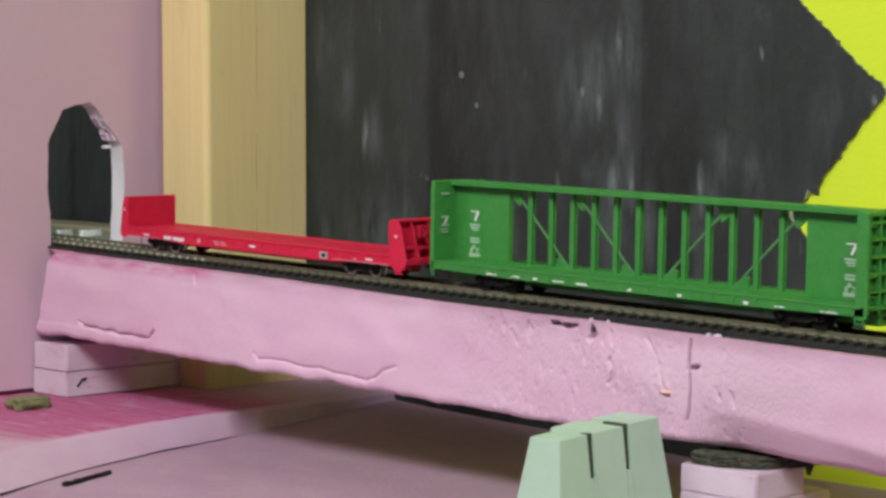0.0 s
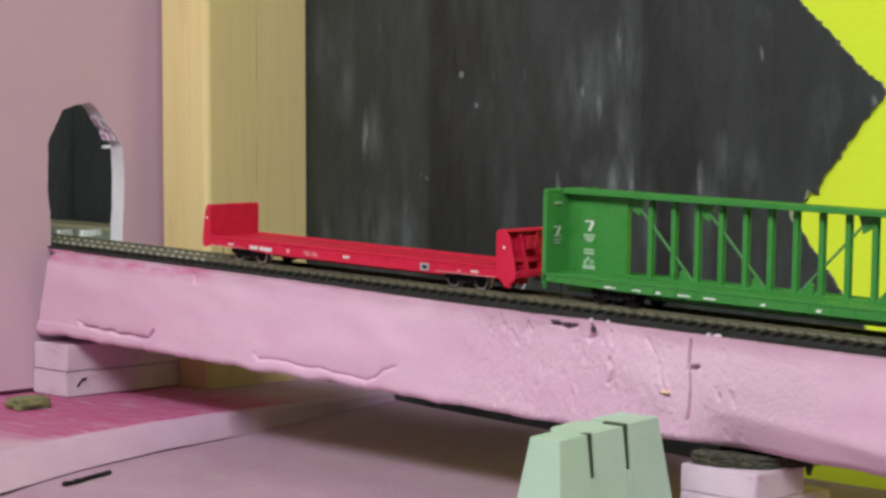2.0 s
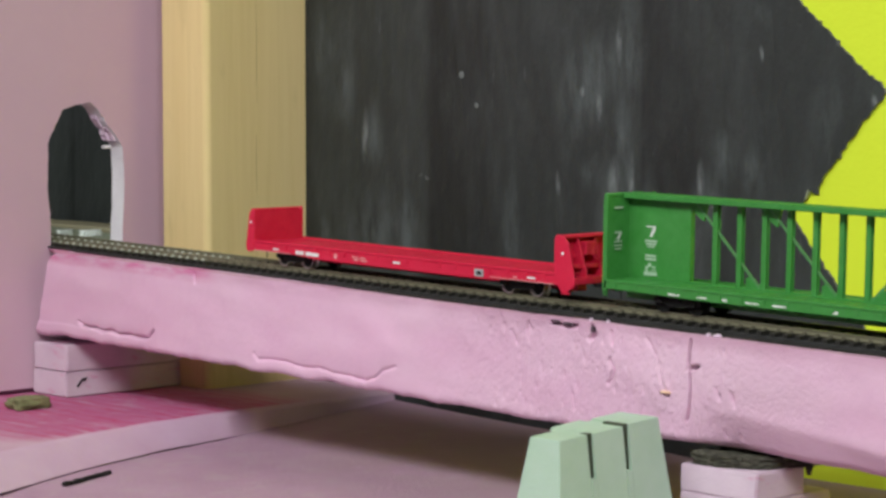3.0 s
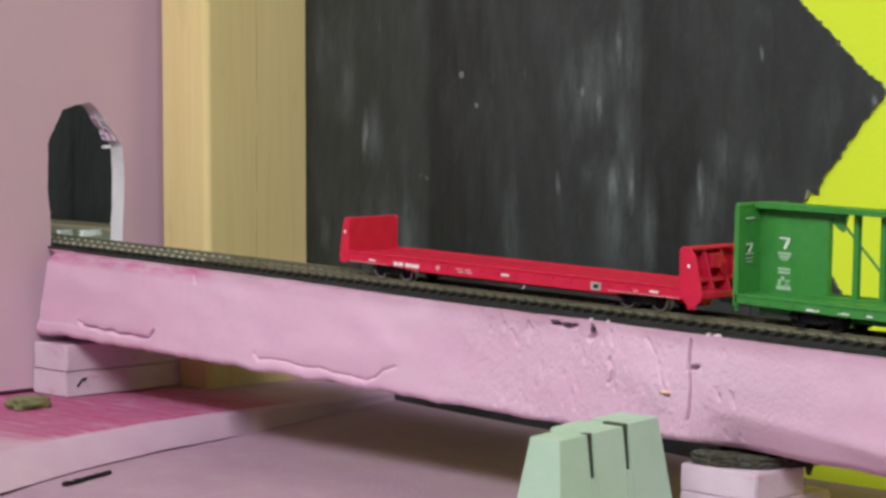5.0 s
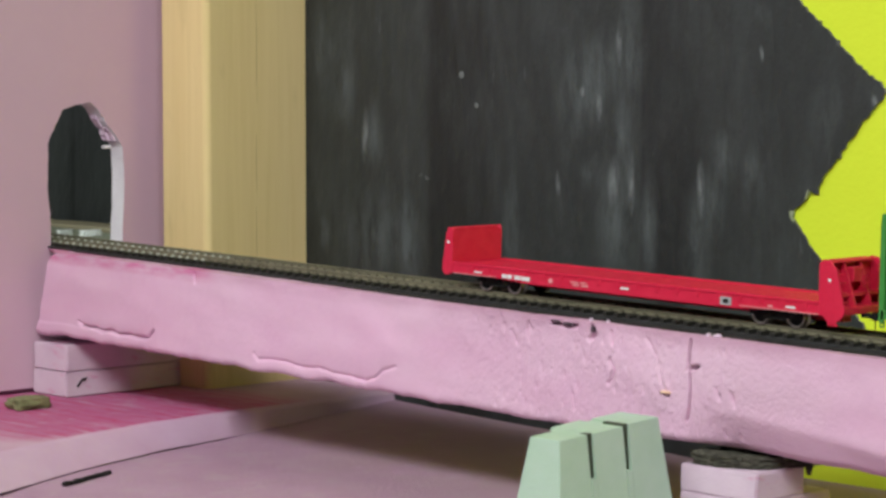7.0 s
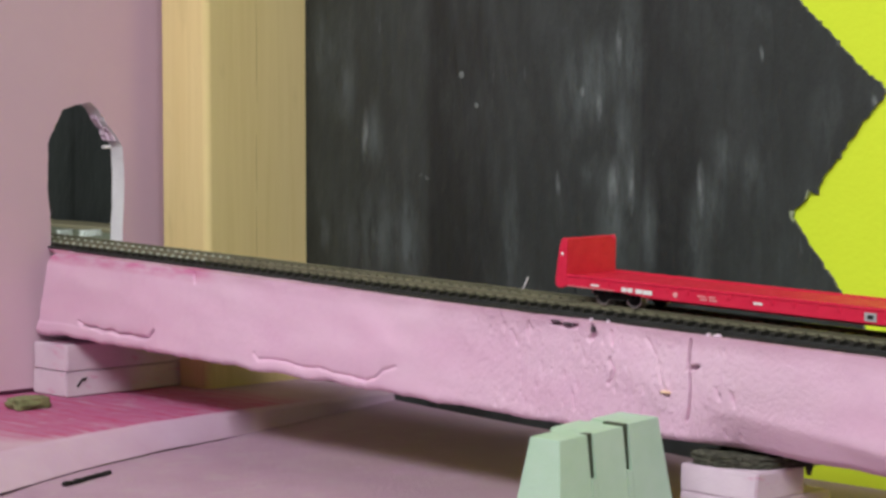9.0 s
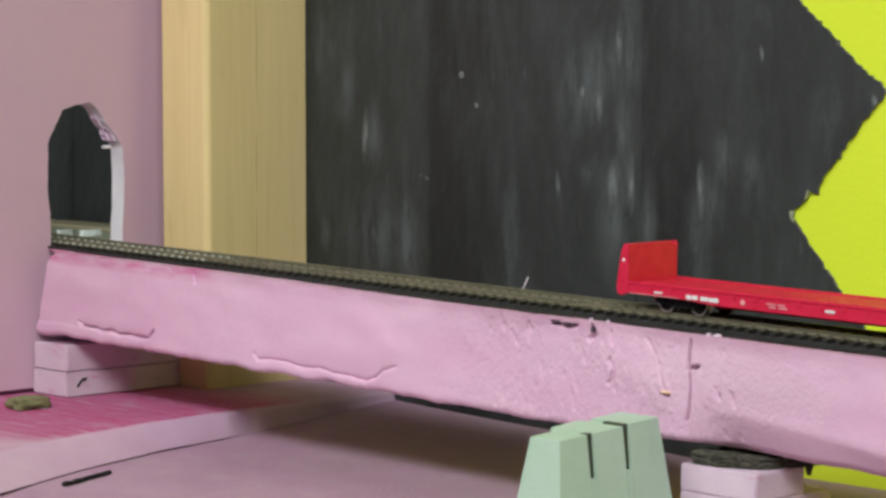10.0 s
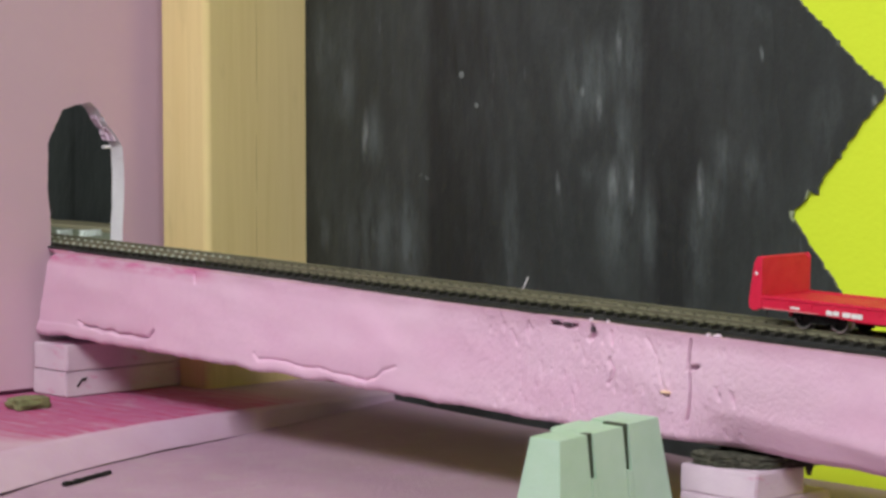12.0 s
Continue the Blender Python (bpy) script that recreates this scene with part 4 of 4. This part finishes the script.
def flat_car():
    """Red bulkhead flat car, 241 mm over its bulkheads."""
    t = thing("bulkhead_flat_car", "bright red model bulkhead flat car, empty, on the track", "freight car", "train cars", LINE)
    # deck and sills
    part("deck", box(-18, 202, -16.2, 16.2, 12.6, 14.6, 0.2), RED, t)
    for s in (-1, 1):
        pts = [(-18, 15.2), (206, 15.2), (206, 9.6), (176, 9.4), (160, 8.3), (31, 8.3), (15, 9.4), (-18, 9.6)]
        a, b = sorted((16.0 * s, 17.0 * s))
        bm = prism(pts, a, b, "xz", bevel=0.15)
        a, b = sorted((16.2 * s, 17.5 * s))
        box(-18, 203, a, b, 13.9, 15.3, 0.25, bm)
        for k in range(18):  # stake pockets
            x = -4 + k * 11.75
            box(x - 1.0, x + 1.0, a, b + (0.15 if s > 0 else 0), 11.6, 13.9, 0.2, bm)
        part("side_sill", bm, RED, t)
    part("centre_sill", box(-14, 205, -3.4, 3.4, 5.6, 12.6, 0.4), RED, t, "dark-shaded red centre sill")
    for k in range(9):
        x = 40 + k * 13.9
        part("cross_bearer", prism([(-15.8, 12.5), (15.8, 12.5), (15.8, 9.4), (4, 6.4), (-4, 6.4), (-15.8, 9.4)], x - 0.5, x + 0.5, "yz"), RED, t)
    # bulkheads
    for s in (-1, 1):
        def X(u):  # the rear bulkhead is made shallower than the front one to fit the camera's view
            return u if s > 0 else -25.0 + (216.0 - u) * 0.52

        top, low = (32.9, 6.4) if s > 0 else (31.9, 8.4)
        inner, outer = X(202.8), X(205.0)
        bh = part("bulkhead", prism([(-16.9, 10.5), (16.9, 10.5), (16.9, top - 4.0), (16.4, top - 2.4), (15.2, top - 1.2), (13.8, top - 0.8), (-16.9, top - 0.8)], inner, outer, "yz", bevel=0.25), RED, t)
        cap = box(min(X(202.6), X(208.4)), max(X(202.6), X(208.4)), -16.6, 14.2, top - 1.6, top, 0.5)
        part("top_rail", cap, RED, bh)
        for y in (-17.25, 16.35):  # side gusset plates
            pts = [(202.6, 9.5), (202.6, top - 1.4), (204.5, top + 0.2), (208.3, top - 0.1), (211.4, top - 3.4), (216.0, 12.2), (215.0, 9.4), (211, low), (207.5, low + 0.2), (205, 9.4)]
            part("gusset_plate", prism([(X(p[0]), p[1]) for p in pts], y, y + 0.9, "xz", bevel=0.18), RED, bh)
        for y in (-6.2, 5.2):  # inner ribs
            pts = [(204.8, 31.5), (207.4, 31.5), (213.8, 13.0), (204.8, 13.0)]
            part("rib", prism([(X(p[0]), p[1]) for p in pts], y, y + 1.0, "xz", bevel=0.15), RED, bh)
        a, b = sorted((X(204.8), X(211.0)))
        part("cross_beam", box(a, b, -16.4, 16.4, 17.2, 18.8, 0.25), RED, bh)
        a, b = sorted((X(204.8), X(215.4)))
        part("end_sill", box(a, b, -16.4, 16.4, 10.2, 13.4, 0.35), RED, bh)
        for y in (-15.4, 13.6):
            for k in range(4):  # ladder rungs
                z = 15.5 + 3.9 * k
                a, b = sorted((X(214.6 - 1.02 * (k + 0.6)), X(215.1 - 1.02 * (k + 0.6))))
                part("rung", box(a, b, y - 1.6, y + 3.4, z, z + 0.5), RED, bh)
        if s > 0:
            brake_wheel(bh, X(213.2), 1.0, 24.5, RED)
            part("brake_housing", box(205.2, 209.5, -2.6, 4.2, 23.0, 29.5, 0.5), RED, bh)
        coupler(t, 213.0 if s > 0 else -22.0, s)
        for y in (-16.9, 15.9) if s > 0 else ():  # stirrup steps
            part("step", box(min(X(207), X(212.2)), max(X(207), X(212.2)), y, y + 0.9, 5.4, 6.5, 0.2), RED, t)
        part("paint_dot", lathe([(0.85, -0.2), (0.7, -0.45)], (X(208.0), -17.1, 24.6), "y", 10), MARK, t, "small white dot")
    # markings on the side sill
    y = -17.28
    for x0, x1, z0, z1, m in ((-2.4, 2.4, 10.9, 11.8, MARK), (16.4, 19.4, 9.9, 11.9, MARK), (20.0, 22.8, 9.9, 11.9, MARK), (24.6, 28.6, 9.8, 11.8, MARK), (29.2, 34.6, 9.7, 11.7, MARK), (92.0, 96.8, 10.9, 12.0, MARK),
                              (185.6, 190.6, 11.0, 12.0, MARK), (61, 71, 11.5, 12.1, FAINT), (62.5, 66, 10.1, 10.8, FAINT), (67.6, 72, 10.1, 10.8, FAINT), (160.5, 203, 9.6, 9.95, FAINT), (-17, 12, 9.7, 10.0, FAINT), (176, 178.5, 10.6, 11.4, FAINT)):
        bar("marking", x0, x1, z0, z1, y, m, t, "white painted marking" if m is MARK else "faint painted marking")
    part("marking", lathe([(1.3, -0.1), (1.3, -0.25)], (48.2, -17.15, 11.2), "y", 14), FAINT, t, "faint round marking")
    pl = bar("data_plate", 150.0, 156.0, 9.3, 12.9, y, PLATE, t, "grey plate with a dark centre")
    part("plate_mark", box(151.6, 154.6, -17.55, -17.4, 10.2, 12.0), DARK, pl)
    for x in (9.0, 176.6):
        truck(t, x, True)
    return t


BRACE = plastic("pale_green_plastic", (0.062, 0.225, 0.068), 0.5, 0.05)


def centerbeam_car():
    """Green centre-beam lumber car, 260 mm over its bulkheads."""
    t = thing("centerbeam_car", "green model centre-beam lumber car, empty, with white markings", "freight car", "train cars", LINE)
    a0, a1 = 233.0, 493.5
    # deck, slightly raised to the middle
    part("deck", prism([(-16.6, 14.2), (-2.4, 14.9), (2.4, 14.9), (16.6, 14.2), (16.6, 12.4), (-16.6, 12.4)], a0 + 2, a1 - 2, "yz"), GREEN, t)
    for s in (-1, 1):
        y0, y1 = sorted((16.3 * s, 17.3 * s))
        bm = prism([(a0 + 1, 14.6), (a1 - 1, 14.6), (a1 - 1, 10.6), (a1 - 22, 10.4), (a1 - 60, 9.7), (a0 + 60, 9.7), (a0 + 22, 10.4), (a0 + 1, 10.6)], y0, y1, "xz", bevel=0.15)
        y0, y1 = sorted((16.0 * s, 17.7 * s))
        box(a0 + 3, a1 - 3, y0, y1, 13.6, 14.9, 0.2, bm)
        for k in range(21):
            x = a0 + 8 + k * 12.2
            box(x - 0.8, x + 0.8, min(y0, y1), max(y0, y1), 11.2, 13.6, 0.15, bm)
        part("side_sill", bm, GREEN, t)
    part("centre_sill", box(a0 + 3, a1 - 3, -3.5, 3.5, 5.6, 12.4, 0.4), GREEN, t)
    for k in range(11):
        x = a0 + 62 + k * 13.7
        part("cross_bearer", prism([(-16, 12.3), (16, 12.3), (16, 10), (4, 7), (-4, 7), (-16, 10)], x - 0.5, x + 0.5, "yz"), GREEN, t)
    # the beam: chords, end panels, posts, braces
    p0, p1, n = 271.8, 450.6, 13
    pitch = (p1 - p0) / n
    chord = box(a0 + 1, a1 - 1, -6.2, 6.2, 53.0, 54.2, 0.3)
    for y in (-6.2, 5.2):
        box(a0 + 1, a1 - 1, y, y + 1.0, 51.7, 53.2, 0.25, chord)
    part("top_chord", chord, GREEN, t)
    part("bottom_chord", box(a0 + 2, a1 - 2, -1.5, 1.5, 14.7, 15.7, 0.3), GREEN, t)
    for x0, x1 in ((a0 + 1.5, p0), (p1, a1 - 1.5)):
        part("end_panel", box(x0, x1, -1.6, 1.6, 14.8, 53.0, 0.2), GREEN, t)
    for k in range(1, n):
        x = p0 + k * pitch
        bm = box(x - 1.35, x + 1.35, -1.3, -0.7, 14.8, 53, 0.15)
        box(x - 1.35, x + 1.35, 0.7, 1.3, 14.8, 53, 0.15, bm)
        box(x - 0.4, x + 0.4, -0.8, 0.8, 14.8, 53, 0, bm)
        part("post", bm, GREEN, t)
    for k0, k1 in ((0, 3), (3, 6), (10, 7), (13, 10)):
        xa, xb = p0 + k0 * pitch, p0 + k1 * pitch
        s = 1 if xb > xa else -1
        xa, xb = xa + 2.0 * s, xb - 2.5 * s
        d = Vector((xb - xa, 16.2 - 51.5)).normalized()
        q = Vector((-d.y, d.x)) * 0.5
        part("brace", prism([(xa + q.x, 51.5 + q.y), (xb + q.x, 16.2 + q.y), (xb - q.x, 16.2 - q.y), (xa - q.x, 51.5 - q.y)], -0.66, 0.1, "xz"), BRACE, t, "pale green brace")
        xe = p0 + k1 * pitch
        part("gusset", prism([(xe + 0.5 * s, 15.6), (xe - 9.5 * s, 15.6), (xe - 10.0 * s, 19.5), (xe - 7.6 * s, 21.2), (xe - 3.6 * s, 17.4), (xe + 0.5 * s, 17.2)], -0.62, 0.62, "xz"), GREEN, t)
        xt = p0 + k0 * pitch
        part("gusset", prism([(xt - 0.5 * s, 52.0), (xt + 9.0 * s, 52.0), (xt + 8.0 * s, 49.0), (xt + 6.6 * s, 43.6), (xt + 4.2 * s, 44.8), (xt - 0.5 * s, 48.6)], -0.62, 0.62, "xz"), GREEN, t)
    for xe, s in ((p0, 1), (p1, -1)):  # rounded corners of the first openings
        part("corner_plate", prism([(xe, 51), (xe + 4 * s, 51), (xe + 1.4 * s, 49.6), (xe, 46.5)], -1.4, 1.4, "xz"), GREEN, t)
    # bulkheads
    for s in (-1, 1):
        def X(u):  # shallower at the rear than at the front, to fit the camera's view
            return u if s > 0 else a0 + (493.8 - u) * 0.42

        a, b = sorted((X(488.6), X(490.0)))
        bh = part("bulkhead", box(a, b, -16.6, 16.6, 11, 53.2, 0.3), GREEN, t)
        for y in (-17.3, 16.3):
            part("side_plate", prism([(X(487.8), 10.0), (X(487.8), 52.6), (X(489.4), 54.0), (X(492.6), 53.8), (X(493.8), 50), (X(493.8), 10.0), (X(491.5), 9.0), (X(489.5), 9.0)], y, y + 1.0, "xz", bevel=0.15), GREEN, bh)
        a, b = sorted((X(487.9), X(493.4)))
        part("top_rail", box(a, b, -17.0, 4.0, 52.2, 54.2, 0.4), GREEN, bh)
        a, b = sorted((X(490.0), X(493.2)))
        for k in range(6):
            z = 13.0 + k * 7.2
            part("cross_beam", box(a, b, -16.3, 16.3, z, z + 1.3, 0.2), GREEN, bh)
        for y in (-14.6, -7.0, 0, 7.0, 14.6):
            part("rib", box(a, b, y - 0.5, y + 0.5, 11.5, 52.5, 0.15), GREEN, bh)
        for k in range(9):
            z = 14.5 + k * 4.2
            a, b = sorted((X(493.9), X(494.4)))
            part("rung", box(a, b, -16.9, -11.5, z, z + 0.5), GREEN, bh)
        coupler(t, 491.0 if s > 0 else 235.5, s)
        part("step", box(min(X(487.5), X(492.2)), max(X(487.5), X(492.2)), -17.2, -16.3, 7.2, 7.9, 0.2), GREEN, t)
        part("step_hanger", box(min(X(487.5), X(488.2)), max(X(487.5), X(488.2)), -17.2, -16.3, 7.3, 10.2, 0.1), GREEN, t)
        part("step_hanger", box(min(X(491.6), X(492.3)), max(X(491.6), X(492.3)), -17.2, -16.3, 7.3, 10.2, 0.1), GREEN, t)

    # markings: emblem and unreadable rows on both end panels
    def emblem(x, z, k, y, parent):
        pts = [(-3.4, 3.6), (3.6, 3.6), (3.0, 0.8), (1.4, -1.2), (1.0, -2.6), (-0.8, -2.6), (0.4, 0.2), (1.8, 2.8), (-3.4, 2.8)]
        part("emblem", prism([(x + p[0] * k, z + p[1] * k) for p in pts], y - 0.15, y + 0.1, "xz"), MARK, parent, "white emblem")

    for x in (248.6, 474.5):
        emblem(x, 36.6, 0.8, -1.75, t)
        for z0, z1, w in ((32.0, 33.0, 3.6), (30.6, 31.6, 3.0), (29.6, 30.2, 2.0), (25.2, 26.2, 3.2), (23.6, 24.7, 3.2), (16.6, 18.4, 3.8)):
            bar("marking", x - w, x + w, z0, z1, -1.72, SMALL, t, "pale lettering too small to read")
        for x0, x1, z0, z1 in ((-3.0, -1.6, 18.6, 21.0), (-1.4, 0.2, 20.6, 22.4), (0.8, 3.2, 20.2, 21.0), (0.4, 3.2, 18.9, 19.4)):
            bar("marking", x + x0, x + x1, z0, z1, -1.72, SMALL, t)
    for z0, z1, w in ((49.0, 50.0, 2.8), (37.6, 38.6, 2.4), (33.6, 34.3, 2.6), (31.8, 32.4, 2.6), (30.2, 30.9, 2.0)):
        part("marking", box(235.95, 236.2, -10.2 - w, -10.2 + w, z0 - 2.0, z1 - 2.0), SMALL, t)
    part("marking", prism([(-9.4, 35.6), (-8.2, 35.6), (-10.0, 32.6), (-11.2, 32.6)], 235.95, 236.2, "yz"), MARK, t)
    for x, w, h in ((276, 3.2, 0.9), (292, 2.8, 0.7), (305, 1.4, 0.9), (320, 3.6, 0.6), (335, 3.8, 0.8), (364, 1.2, 1.2), (393.6, 1.2, 1.2), (431, 1.2, 1.2), (449, 2.6, 0.6), (475, 4.2, 0.5)):
        bar("marking", x - w, x + w, 11.2 - h / 2, 11.2 + h / 2, -17.42, MARK, t)
    for x in (274.0, 456.0):
        truck(t, x, False)
    return t


RED_CAR = flat_car()
GREEN_CAR = centerbeam_car()


def motions():
    """Both cars roll along the rails at one speed; their wheels turn with them."""
    rows = []
    for k in range(49):
        s = k * 0.25
        p = on_line(SPEED * s, 0, 0)
        rows.append((s, pose(p.x, p.y, p.z, 0, GRADE, 0)))
    for ob in (RED_CAR, GREEN_CAR):
        walk(ob, rows)
    for ob, x in WHEELS:
        walk(ob, [(k * 0.15, pose(x * MM, 0, 4.8 * MM, 0, math.degrees(SPEED * k * 0.15 / 4.85), 0)) for k in range(81)])


motions()
